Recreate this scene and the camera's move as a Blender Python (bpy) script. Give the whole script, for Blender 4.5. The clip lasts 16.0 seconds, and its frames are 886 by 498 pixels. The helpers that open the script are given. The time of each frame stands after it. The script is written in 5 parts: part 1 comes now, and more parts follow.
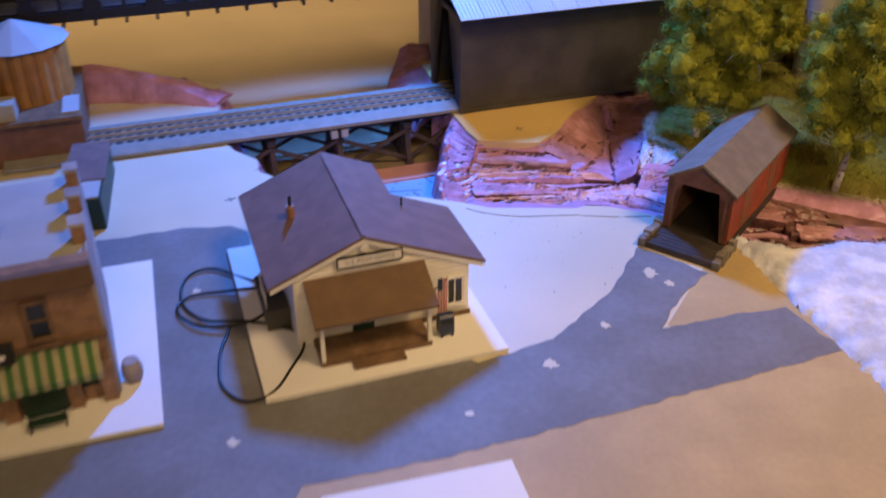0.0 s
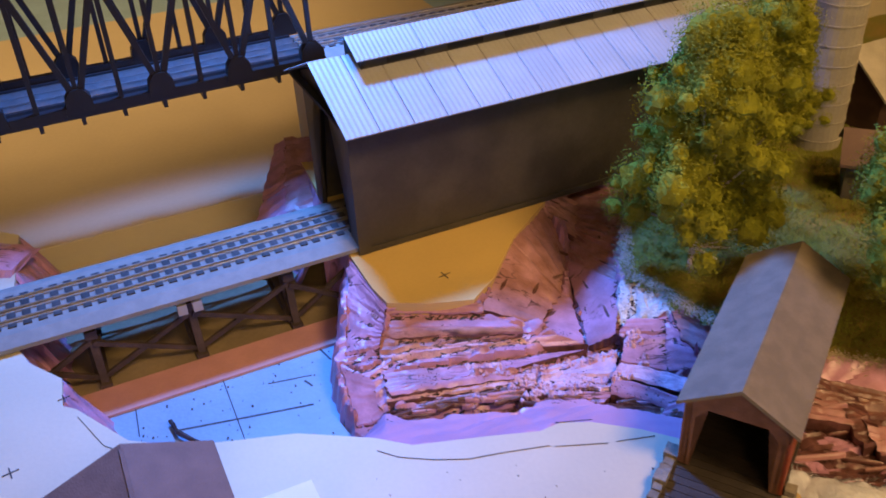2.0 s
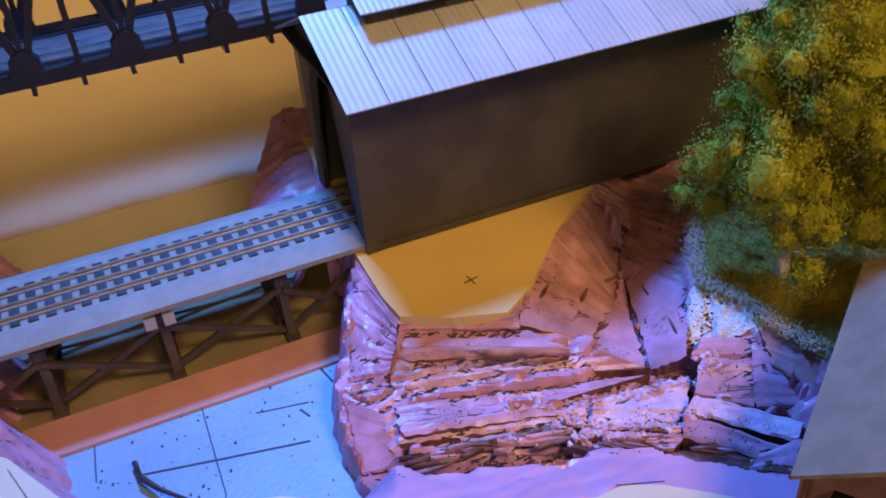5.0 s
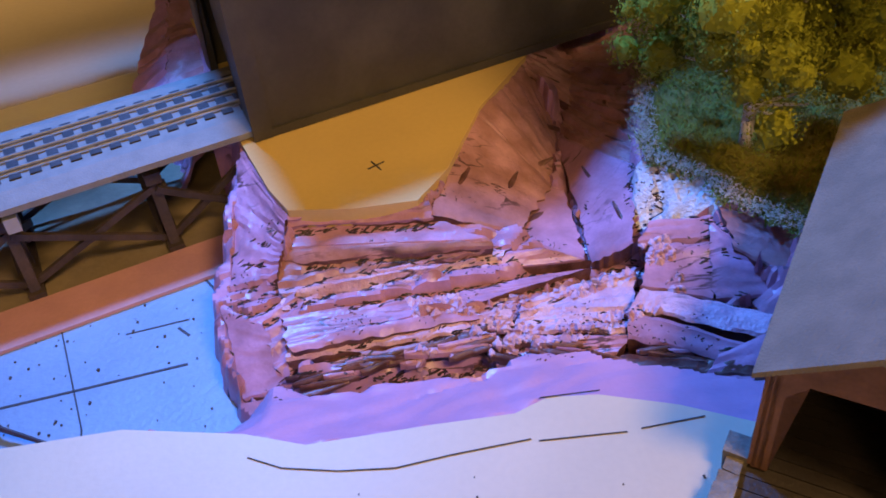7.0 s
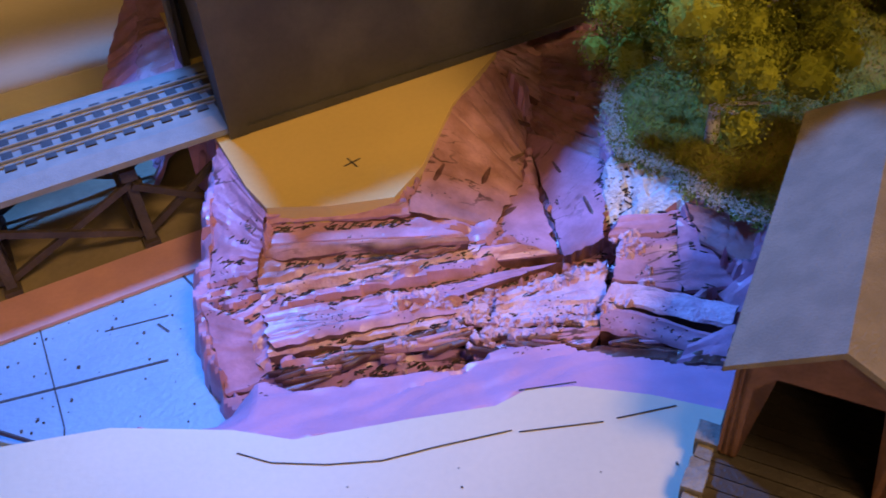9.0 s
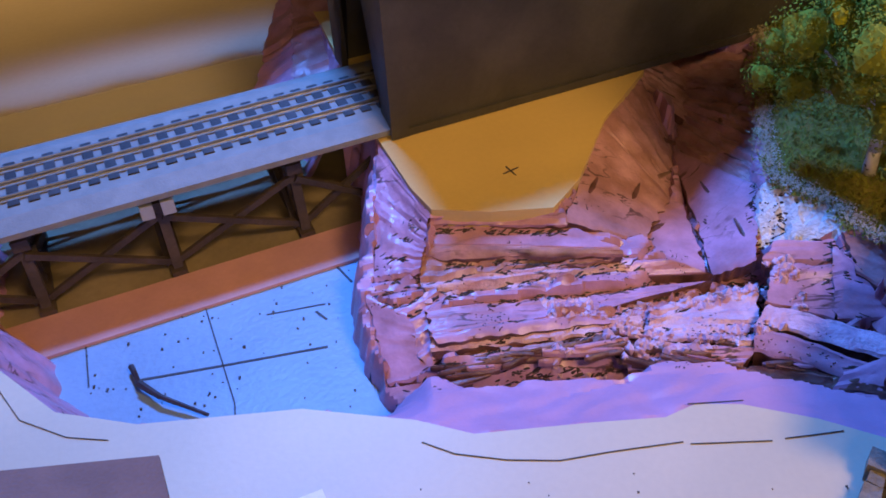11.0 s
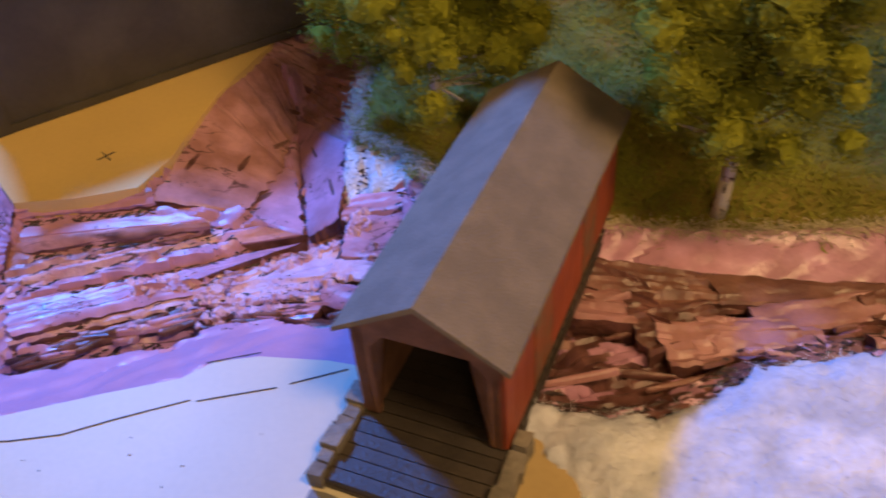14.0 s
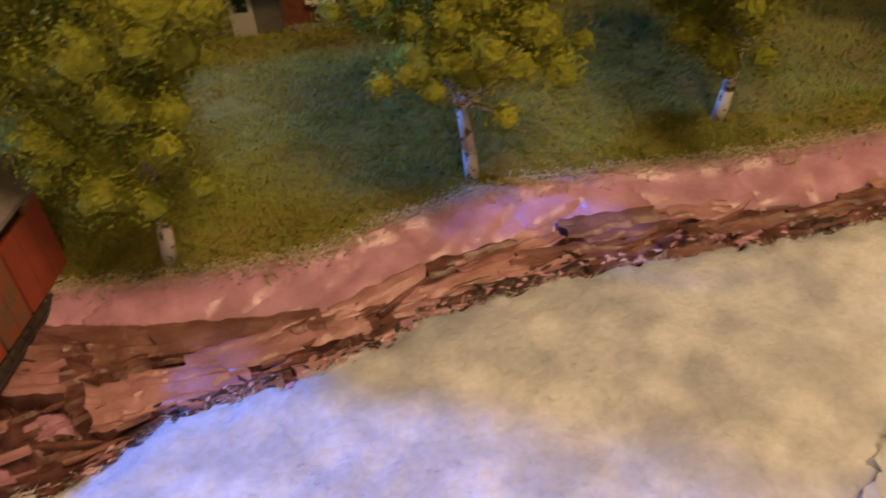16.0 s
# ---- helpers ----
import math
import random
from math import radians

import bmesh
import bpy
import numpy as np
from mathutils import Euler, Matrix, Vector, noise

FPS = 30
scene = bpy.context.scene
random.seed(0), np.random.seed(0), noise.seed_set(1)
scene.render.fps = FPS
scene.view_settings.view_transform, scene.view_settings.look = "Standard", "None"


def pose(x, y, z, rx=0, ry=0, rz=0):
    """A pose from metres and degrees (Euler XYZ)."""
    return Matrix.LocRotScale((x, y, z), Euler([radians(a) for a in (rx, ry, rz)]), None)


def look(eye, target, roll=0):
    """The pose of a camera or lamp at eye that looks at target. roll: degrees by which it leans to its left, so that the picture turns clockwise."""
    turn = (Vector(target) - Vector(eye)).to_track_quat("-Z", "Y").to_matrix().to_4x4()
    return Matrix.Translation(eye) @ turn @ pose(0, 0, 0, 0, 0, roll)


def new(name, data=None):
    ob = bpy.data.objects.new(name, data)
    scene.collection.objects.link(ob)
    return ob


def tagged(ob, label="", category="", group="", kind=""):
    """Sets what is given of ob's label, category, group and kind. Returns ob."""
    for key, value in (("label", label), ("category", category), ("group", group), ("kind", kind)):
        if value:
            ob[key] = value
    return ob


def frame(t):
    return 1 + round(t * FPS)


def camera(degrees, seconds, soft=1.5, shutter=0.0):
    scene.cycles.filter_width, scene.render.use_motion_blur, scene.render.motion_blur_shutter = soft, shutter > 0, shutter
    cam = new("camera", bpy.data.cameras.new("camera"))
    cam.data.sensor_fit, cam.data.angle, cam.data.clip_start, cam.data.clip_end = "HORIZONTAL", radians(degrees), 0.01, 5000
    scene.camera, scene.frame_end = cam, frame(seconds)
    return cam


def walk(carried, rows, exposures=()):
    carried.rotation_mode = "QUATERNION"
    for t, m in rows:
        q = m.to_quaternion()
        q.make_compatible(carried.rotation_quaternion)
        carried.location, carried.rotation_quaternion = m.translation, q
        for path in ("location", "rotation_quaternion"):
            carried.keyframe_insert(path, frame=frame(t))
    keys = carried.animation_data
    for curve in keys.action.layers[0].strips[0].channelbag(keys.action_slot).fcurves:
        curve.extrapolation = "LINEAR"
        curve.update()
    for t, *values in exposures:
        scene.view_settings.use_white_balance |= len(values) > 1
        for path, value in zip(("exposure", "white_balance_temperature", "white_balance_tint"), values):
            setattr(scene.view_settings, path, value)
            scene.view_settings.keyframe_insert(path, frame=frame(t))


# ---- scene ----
cam = camera(52.5, 16.0, 1.7, 0.4)
METRES, EYE, TILT, LEAN, TURN = 1.3, 0.457, -32.0, 0.0, 0.0
ROWS = [
    (0.0, 0.0, 0.0, 0.0, -0.0, 0.0, 0.0),
    (0.5, -0.018, 0.0892, 0.0589, -3.88, -0.13, 4.31),
    (1.0, 0.0069, 0.1619, 0.0854, -4.53, -0.55, 5.89),
    (1.5, 0.0339, 0.2118, 0.1114, -4.51, -0.9, 5.24),
    (2.0, 0.0291, 0.2464, 0.1456, -4.28, -1.46, 5.68),
    (2.5, 0.0161, 0.2691, 0.1549, -3.75, -2.01, 5.5),
    (3.0, 0.0032, 0.2778, 0.1569, -3.2, -2.67, 5.24),
    (5.5, 0.0545, 0.4069, 0.1454, -2.5, -4.3, 6.3),
    (6.0, 0.0675, 0.4461, 0.1251, -2.88, -6.55, 7.13),
    (6.5, 0.0724, 0.4408, 0.1249, -3.56, -7.19, 7.7),
    (7.0, 0.0742, 0.4371, 0.1278, -4.21, -8.02, 7.97),
    (7.5, 0.0815, 0.4321, 0.1305, -5.3, -8.58, 8.02),
    (8.0, 0.0876, 0.4281, 0.1337, -6.0, -8.95, 8.32),
    (8.5, 0.0847, 0.4286, 0.1346, -6.49, -9.15, 8.4),
    (9.0, 0.067, 0.4292, 0.1351, -6.87, -9.42, 8.05),
    (9.5, 0.0436, 0.4306, 0.1391, -6.66, -9.65, 7.05),
    (10.0, 0.0194, 0.4288, 0.1439, -5.86, -9.86, 5.55),
    (12.5, 0.0306, 0.3973, 0.1455, 0.61, -8.56, 5.77),
    (13.0, 0.082, 0.4012, 0.1361, -2.02, -8.77, 7.6),
    (13.5, 0.1232, 0.4015, 0.1271, -5.64, -9.37, 8.99),
    (14.0, 0.1646, 0.3961, 0.1154, -9.12, -10.13, 10.33),
    (14.5, 0.2037, 0.3866, 0.1067, -10.68, -10.59, 11.6),
    (15.0, 0.2456, 0.3726, 0.099, -13.87, -11.33, 12.8),
    (15.5, 0.2827, 0.3709, 0.0943, -18.18, -12.3, 14.75),
    (16.0, 0.3133, 0.3651, 0.0972, -20.96, -13.11, 16.87),
]
EXPOSURES = [(0.0, -0.15, 5500, 10), (1.0, -0.1, 5900, 10), (2.5, -0.15, 6350, 10), (7.0, -0.2, 6450, 10), (10.0, -0.3, 6200, 10), (12.5, -0.5, 6600, 10), (13.0, -0.75, 6500, 10), (13.5, -0.5, 6400, 10),
             (14.0, -0.3, 6200, 10), (14.5, -0.1, 6000, 10), (15.0, 0.0, 5900, 10), (15.5, -0.25, 5800, 10), (16.0, -0.45, 5600, 10)]
walk(cam, [(t, pose(0, 0, EYE, TILT, LEAN, TURN) @ pose(METRES * x, METRES * y, METRES * z, 90 + pitch, roll, yaw)) for t, x, y, z, yaw, pitch, roll in ROWS], EXPOSURES)
from mathutils.bvhtree import BVHTree

from mathutils import geometry

# ---------------- light ----------------
world = bpy.data.worlds.new("room_air")
scene.world = world
world.use_nodes = True
world.node_tree.nodes["Background"].inputs[0].default_value = (1.0, 0.62, 0.28, 1)
world.node_tree.nodes["Background"].inputs[1].default_value = 0.013


def lamp(name, kind, eye, target, watts, colour, size, cone=0, blend=0.2):
    data = bpy.data.lights.new(name, kind)
    data.energy, data.color = watts, colour
    if kind == "AREA":
        data.shape, data.size = "DISK", size
    else:
        data.shadow_soft_size = size
    if kind == "SPOT":
        data.spot_size, data.spot_blend = radians(cone), blend
    ob = new(name, data)
    ob.matrix_world = look(eye, target)
    return ob


BLUE = lamp("blue_spot_lamp", "SPOT", (-0.075, 1.30, 0.62), (0.0, 0.75, 0.0), 60.0, (0.08, 0.28, 1.0), 0.045, 99, 0.35)
WARM = lamp("warm_side_lamp", "AREA", (1.05, 1.10, 0.75), (0.3, 0.75, 0.0), 2.4, (1.0, 0.52, 0.12), 0.09)
CEIL = lamp("warm_ceiling_spot", "SPOT", (0.70, 0.10, 1.40), (0.40, 0.75, 0.0), 92.0, (1.0, 0.60, 0.25), 0.20, 74, 1.0)
# fill lamp added in front to warm the house and soften contrast
FRONT_FILL = lamp("warm_room_lamp", "AREA", (0.20, -1.10, 1.35), (0.0, 0.75, 0.0), 11.5, (1.0, 0.62, 0.26), 0.55)
# unseen fill spot, added only to brighten the far floor
FAR = lamp("far_ceiling_lamp", "SPOT", (-0.6, 1.95, 1.7), (-0.55, 1.95, 0.0), 125.0, (1.0, 0.62, 0.25), 0.12, 50, 0.8)

# ---------------- materials ----------------


def material(name, colour, rough=0.7, vary=0.25, scale=60.0, bump=0.15, fine=600.0, metal=0.0, second=None, spread=(0.4, 0.65), per_piece=0.0):
    """Two scales of colour noise plus a fine bump."""
    m = bpy.data.materials.new(name)
    m.use_nodes = True
    t = m.node_tree
    b = t.nodes["Principled BSDF"]
    co = t.nodes.new("ShaderNodeTexCoord")
    n1, n2 = t.nodes.new("ShaderNodeTexNoise"), t.nodes.new("ShaderNodeTexNoise")
    n1.inputs["Scale"].default_value, n2.inputs["Scale"].default_value = scale, fine
    n1.inputs["Detail"].default_value, n2.inputs["Detail"].default_value = 6, 3
    for n in (n1, n2):
        t.links.new(co.outputs["Object"], n.inputs["Vector"])
    r = t.nodes.new("ShaderNodeValToRGB")
    r.color_ramp.elements[0].position, r.color_ramp.elements[1].position = spread
    other = second or tuple(c * (1 - vary) for c in colour)
    r.color_ramp.elements[0].color, r.color_ramp.elements[1].color = (*other, 1), (*colour, 1)
    t.links.new(n1.outputs["Fac"], r.inputs["Fac"])
    mix = t.nodes.new("ShaderNodeMix")
    mix.data_type, mix.blend_type = "RGBA", "MULTIPLY"
    mix.inputs[0].default_value = 0.5
    r2 = t.nodes.new("ShaderNodeValToRGB")
    r2.color_ramp.elements[0].position, r2.color_ramp.elements[1].position = 0.3, 0.7
    r2.color_ramp.elements[0].color = (1 - vary, 1 - vary, 1 - vary, 1)
    t.links.new(n2.outputs["Fac"], r2.inputs["Fac"])
    t.links.new(r.outputs["Color"], mix.inputs[6])
    t.links.new(r2.outputs["Color"], mix.inputs[7])
    out = mix.outputs[2]
    if per_piece:
        info, hsv, mr = t.nodes.new("ShaderNodeObjectInfo"), t.nodes.new("ShaderNodeHueSaturation"), t.nodes.new("ShaderNodeMapRange")
        mr.inputs["To Min"].default_value, mr.inputs["To Max"].default_value = 1 - per_piece, 1 + per_piece
        t.links.new(info.outputs["Random"], mr.inputs["Value"])
        t.links.new(mr.outputs[0], hsv.inputs["Value"])
        t.links.new(out, hsv.inputs["Color"])
        out = hsv.outputs["Color"]
    t.links.new(out, b.inputs["Base Color"])
    b.inputs["Roughness"].default_value, b.inputs["Metallic"].default_value = rough, metal
    if bump:
        bp = t.nodes.new("ShaderNodeBump")
        bp.inputs["Strength"].default_value, bp.inputs["Distance"].default_value = bump, 0.002
        t.links.new(n2.outputs["Fac"], bp.inputs["Height"])
        t.links.new(bp.outputs["Normal"], b.inputs["Normal"])
    return m


WHITE_BOARD = material("painted_board", (0.62, 0.565, 0.43), 0.5, 0.08, 9, 0.05, 300)
CARD = material("white_card", (0.82, 0.81, 0.78), 0.6, 0.04, 12, 0.02, 500)
PINK = material("pink_foam", (0.60, 0.325, 0.48), 0.32, 0.16, 55, 0.15, 420, second=(0.44, 0.225, 0.31))


def stain(m):
    """Dark glue and knife marks that run along the carved layers."""
    t = m.node_tree
    b = t.nodes["Principled BSDF"]
    base = b.inputs["Base Color"].links[0].from_socket
    co, mp, n = t.nodes.new("ShaderNodeTexCoord"), t.nodes.new("ShaderNodeMapping"), t.nodes.new("ShaderNodeTexNoise")
    mp.inputs["Rotation"].default_value, mp.inputs["Scale"].default_value = (0, 0, radians(-11)), (11, 62, 40)
    n.inputs["Scale"].default_value, n.inputs["Detail"].default_value, n.inputs["Distortion"].default_value = 1.0, 5, 0.5
    r, mix = t.nodes.new("ShaderNodeValToRGB"), t.nodes.new("ShaderNodeMix")
    ramp = r.color_ramp
    ramp.elements[0].position, ramp.elements[0].color = 0.482, (0, 0, 0, 1)
    ramp.elements[1].position, ramp.elements[1].color = 0.518, (0, 0, 0, 1)
    for at, v in ((0.493, 0.9), (0.507, 0.9), (0.64, 0.0), (0.67, 0.9)):
        ramp.elements.new(at).color = (v, v, v, 1)
    patch, r2, mul = t.nodes.new("ShaderNodeTexNoise"), t.nodes.new("ShaderNodeValToRGB"), t.nodes.new("ShaderNodeMath")
    patch.inputs["Scale"].default_value = 24
    r2.color_ramp.elements[0].position, r2.color_ramp.elements[1].position = 0.53, 0.64
    mul.operation = "MULTIPLY"
    mix.data_type = "RGBA"
    t.links.new(co.outputs["Object"], mp.inputs["Vector"])
    t.links.new(co.outputs["Object"], patch.inputs["Vector"])
    # the creek bank past the road bridge is cleaner
    sep, grow, add = t.nodes.new("ShaderNodeSeparateXYZ"), t.nodes.new("ShaderNodeMapRange"), t.nodes.new("ShaderNodeMath")
    grow.inputs["From Min"].default_value, grow.inputs["From Max"].default_value = 0.26, 0.36
    grow.inputs["To Min"].default_value, grow.inputs["To Max"].default_value = 0.0, -0.3
    add.operation = "ADD"
    t.links.new(co.outputs["Object"], sep.inputs[0])
    t.links.new(sep.outputs["X"], grow.inputs["Value"])
    t.links.new(patch.outputs["Fac"], add.inputs[0])
    t.links.new(grow.outputs[0], add.inputs[1])
    t.links.new(add.outputs[0], r2.inputs["Fac"])
    t.links.new(mp.outputs["Vector"], n.inputs["Vector"])
    t.links.new(n.outputs["Fac"], r.inputs["Fac"])
    t.links.new(r.outputs["Color"], mul.inputs[0])
    t.links.new(r2.outputs["Color"], mul.inputs[1])
    t.links.new(mul.outputs[0], mix.inputs[0])
    t.links.new(base, mix.inputs[6])
    mix.inputs[7].default_value = (0.07, 0.03, 0.025, 1)
    t.links.new(mix.outputs[2], b.inputs["Base Color"])


# PINK_TAN is the same foam, with the missing blue light put into its colour
PINK_TAN = material("warmlit_pink_foam", (0.53, 0.285, 0.32), 0.38, 0.2, 45, 0.2, 420, second=(0.34, 0.165, 0.16))
PINK_PALE = material("torn_pale_foam", (0.78, 0.55, 0.68), 0.36, 0.2, 80, 0.5, 520, second=(0.58, 0.34, 0.46))
PINK_BROWN = material("brown_foam", (0.31, 0.155, 0.135), 0.36, 0.3, 50, 0.3, 380, second=(0.17, 0.078, 0.064))
for foam in (PINK, PINK_TAN, PINK_PALE, PINK_BROWN):
    stain(foam)
CRUMB = material("torn_white_foam", (0.80, 0.78, 0.78), 0.6, 0.2, 200, 0.8, 500)
PINK_DARK = material("dark_brown_foam", (0.24, 0.11, 0.10), 0.36, 0.3, 70, 0.35, 380, second=(0.10, 0.042, 0.036))
PINK_CLEAN = material("clean_pink_foam", (0.56, 0.32, 0.50), 0.34, 0.1, 26, 0.1, 420)
GRIT = material("dark_grit", (0.060, 0.036, 0.036), 0.45, 0.4, 90, 0.0, 500)
PINK_FLAT = material("flat_pink_sheet", (0.62, 0.33, 0.30), 0.6, 0.12, 30, 0.1, 400)
# white floor paint with the blue of the lamplight mixed into its colour
FLOOR = material("blue_tinted_floor_paint", (0.25, 0.38, 0.52), 0.45, 0.12, 22, 0.25, 260)
ROAD_PAINT = material("grey_road_paint", (0.205, 0.21, 0.23), 0.6, 0.3, 16, 0.08, 160, second=(0.17, 0.165, 0.165))
ROADBED = material("grey_roadbed", (0.26, 0.25, 0.225), 0.7, 0.15, 80, 0.2, 900)
TIE = material("dark_tie", (0.05, 0.045, 0.045), 0.7, 0.3, 90, 0.2, 700, per_piece=0.25)
RAIL = material("steel_rail", (0.40, 0.40, 0.40), 0.42, 0.15, 90, 0.0, 700, metal=1.0)
TIMBER = material("dark_trestle_timber", (0.085, 0.06, 0.045), 0.75, 0.4, 70, 0.3, 500)
BLACK = material("black_truss_plastic", (0.013, 0.012, 0.015), 0.45, 0.2, 60, 0.1, 500)
SHED_WALL = material("grey_shed_board", (0.076, 0.070, 0.058), 0.5, 0.25, 25, 0.25, 300, second=(0.050, 0.046, 0.038))
SHED_DARK = material("shed_shadow_gap", (0.02, 0.02, 0.02), 0.8, 0.2)
METAL_ROOF = material("light_metal_roof", (0.43, 0.44, 0.45), 0.5, 0.1, 30, 0.05, 500, per_piece=0.05)
BROWN_ROOF = material("brown_roof", (0.19, 0.125, 0.115), 0.75, 0.18, 60, 0.25, 800)
PORCH_ROOF = material("porch_roof_brown", (0.16, 0.095, 0.05), 0.75, 0.2, 60, 0.25, 800)
CREAM = material("cream_siding", (0.84, 0.81, 0.71), 0.6, 0.08, 60, 0.05, 600)
WHITE_TRIM = material("white_trim", (0.78, 0.76, 0.70), 0.5, 0.06)
DARK_GREEN = material("dark_green_door", (0.02, 0.05, 0.03), 0.5, 0.2)
GLASS_DARK = material("dark_window_glass", (0.015, 0.02, 0.02), 0.15, 0.2, bump=0)
WOOD = material("worn_wood", (0.22, 0.13, 0.065), 0.7, 0.35, 90, 0.2, 700)
COPPER = material("copper_chimney", (0.35, 0.18, 0.09), 0.4, 0.3)
BLUE_PAINT = material("dark_blue_paint", (0.02, 0.035, 0.10), 0.4, 0.2)
RED = material("flag_red", (0.50, 0.04, 0.03), 0.7, 0.1)
WIRE = material("black_wire", (0.012, 0.012, 0.015), 0.35, 0.2)
CB_ROOF = material("grey_shingle_roof", (0.235, 0.195, 0.145), 0.8, 0.2, 70, 0.35, 900)
CB_RED = material("barn_red_boards", (0.42, 0.085, 0.03), 0.7, 0.25, 40, 0.2, 500, per_piece=0.12)
CB_WOOD = material("weathered_brown_boards", (0.25, 0.12, 0.07), 0.75, 0.3, 60, 0.2, 500, per_piece=0.15)
CB_BARE = material("bare_weathered_boards", (0.21, 0.125, 0.065), 0.75, 0.3, 90, 0.25, 600, second=(0.34, 0.10, 0.035))
CB_DECK = material("dark_deck_planks", (0.062, 0.050, 0.043), 0.5, 0.35, 60, 0.3, 500, per_piece=0.18)
STONE = material("grey_stone", (0.27, 0.24, 0.20), 0.85, 0.35, 120, 0.5, 500, per_piece=0.25)
FLUFF = material("cotton_batting", (0.82, 0.84, 0.93), 0.95, 0.22, 42, 0.45, 300, second=(0.55, 0.58, 0.68))
STRAW = material("pale_straw_flock", (0.60, 0.52, 0.36), 0.95, 0.3, 60, 0.0)
# pale board again, with the yellow of the bridge's shadow put into its colour
YELLOW_BOARD = material("warmlit_yellow_board", (0.70, 0.50, 0.17), 0.5, 0.08, 9, 0.05, 300)
# brown stands in for the shade on the floor below the track
SHADED_FLOOR = material("shaded_floor_brown", (0.30, 0.235, 0.13), 0.7, 0.25, 20, 0.2, 240)
BACK_BOARD = material("warmlit_beige_board", (0.52, 0.43, 0.29), 0.6, 0.1, 5, 0.05, 200)
TAN_BOARD = material("tan_board", (0.50, 0.37, 0.17), 0.6, 0.15, 14, 0.08, 200)
SOIL = material("turf_ground", (0.18, 0.195, 0.03), 0.95, 0.4, 14, 0.7, 700, second=(0.27, 0.20, 0.04))
TURF = material("turf_fibre", (0.27, 0.30, 0.035), 0.9, 0.4, 30, 0.0, 400, second=(0.23, 0.23, 0.025))
LEAF = material("leaf_flakes", (0.31, 0.315, 0.014), 0.95, 0.2, 34, 0.0, 420, second=(0.21, 0.225, 0.008))
BARK = material("pale_birch_bark", (0.74, 0.69, 0.58), 0.8, 0.25, 260, 0.3, 900, second=(0.12, 0.09, 0.06), spread=(0.39, 0.43))
BRICK_TAN = material("tan_brick_wall", (0.34, 0.20, 0.11), 0.8, 0.3, 90, 0.3, 500)
STUCCO = material("pale_stucco_side", (0.42, 0.38, 0.36), 0.8, 0.2, 25, 0.2, 500, second=(0.25, 0.22, 0.22))
TANK = material("orange_tank_staves", (0.42, 0.20, 0.04), 0.6, 0.25, 60, 0.1, 500, per_piece=0.1)
AWNING_PALE = material("faded_awning_stripe", (0.40, 0.38, 0.22), 0.8, 0.25)
GREEN_STRIPE = material("green_awning", (0.06, 0.16, 0.04), 0.7, 0.2)
SILO = material("grey_silo", (0.46, 0.44, 0.38), 0.6, 0.2, 30, 0.15, 500)
BARN_DARK = material("dark_barn_wall", (0.10, 0.05, 0.035), 0.8, 0.3, 60, 0.2)
COTTAGE_BRICK = material("red_brick_wall", (0.20, 0.055, 0.03), 0.8, 0.3, 130, 0.3, 600)
COTTAGE_GREY = material("grey_clapboard", (0.13, 0.12, 0.10), 0.7, 0.2, 60, 0.1, 500)
PENCIL = material("pencil_line", (0.06, 0.055, 0.06), 0.7, 0.2, bump=0)
ROOM_WALL = material("beige_room_wall", (0.55, 0.47, 0.36), 0.9, 0.06, 3, 0.02, 120)
ROOM_FLOOR = material("dark_room_floor", (0.16, 0.12, 0.09), 0.7, 0.3, 5)

# ---------------- mesh helpers ----------------


def add_box(bm, lo, hi, m=None):
    xs, ys, zs = (lo[0], hi[0]), (lo[1], hi[1]), (lo[2], hi[2])
    vs = [bm.verts.new((m @ Vector((x, y, z))) if m else (x, y, z)) for x in xs for y in ys for z in zs]
    for f in ((0, 1, 3, 2), (4, 6, 7, 5), (0, 4, 5, 1), (2, 3, 7, 6), (0, 2, 6, 4), (1, 5, 7, 3)):
        bm.faces.new([vs[i] for i in f])


def add_prism(bm, pts, a, b, axis="z", m=None):
    """A flat outline drawn out from a to b along an axis. axis y: the outline is in x, z; axis x: in y, z."""
    def place(p, h):
        v = Vector((p[0], p[1], h)) if axis == "z" else Vector((p[0], h, p[1])) if axis == "y" else Vector((h, p[0], p[1]))
        return m @ v if m else v
    lo, hi = [bm.verts.new(place(p, a)) for p in pts], [bm.verts.new(place(p, b)) for p in pts]
    n = len(pts)
    bm.faces.new(lo[::-1])
    bm.faces.new(hi)
    for i in range(n):
        bm.faces.new((lo[i], lo[(i + 1) % n], hi[(i + 1) % n], hi[i]))


def add_rod(bm, p, q, r0, r1=None, sides=8):
    p, q = Vector(p), Vector(q)
    r1 = r0 if r1 is None else r1
    turn = (q - p).to_track_quat("Z", "Y").to_matrix()
    rings = [[bm.verts.new(c + turn @ Vector((r * math.cos(2 * math.pi * i / sides), r * math.sin(2 * math.pi * i / sides), 0))) for i in range(sides)] for c, r in ((p, r0), (q, r1))]
    for i in range(sides):
        j = (i + 1) % sides
        bm.faces.new((rings[0][i], rings[0][j], rings[1][j], rings[1][i]))
    bm.faces.new(rings[0][::-1])
    bm.faces.new(rings[1])


def add_beam(bm, p, q, w, h):
    """A square-cut timber from p to q, w across and h high."""
    p, q = Vector(p), Vector(q)
    d = q - p
    m = Matrix.Translation(p) @ d.to_track_quat("X", "Z").to_matrix().to_4x4()
    add_box(bm, (0, -w / 2, -h / 2), (d.length, w / 2, h / 2), m)


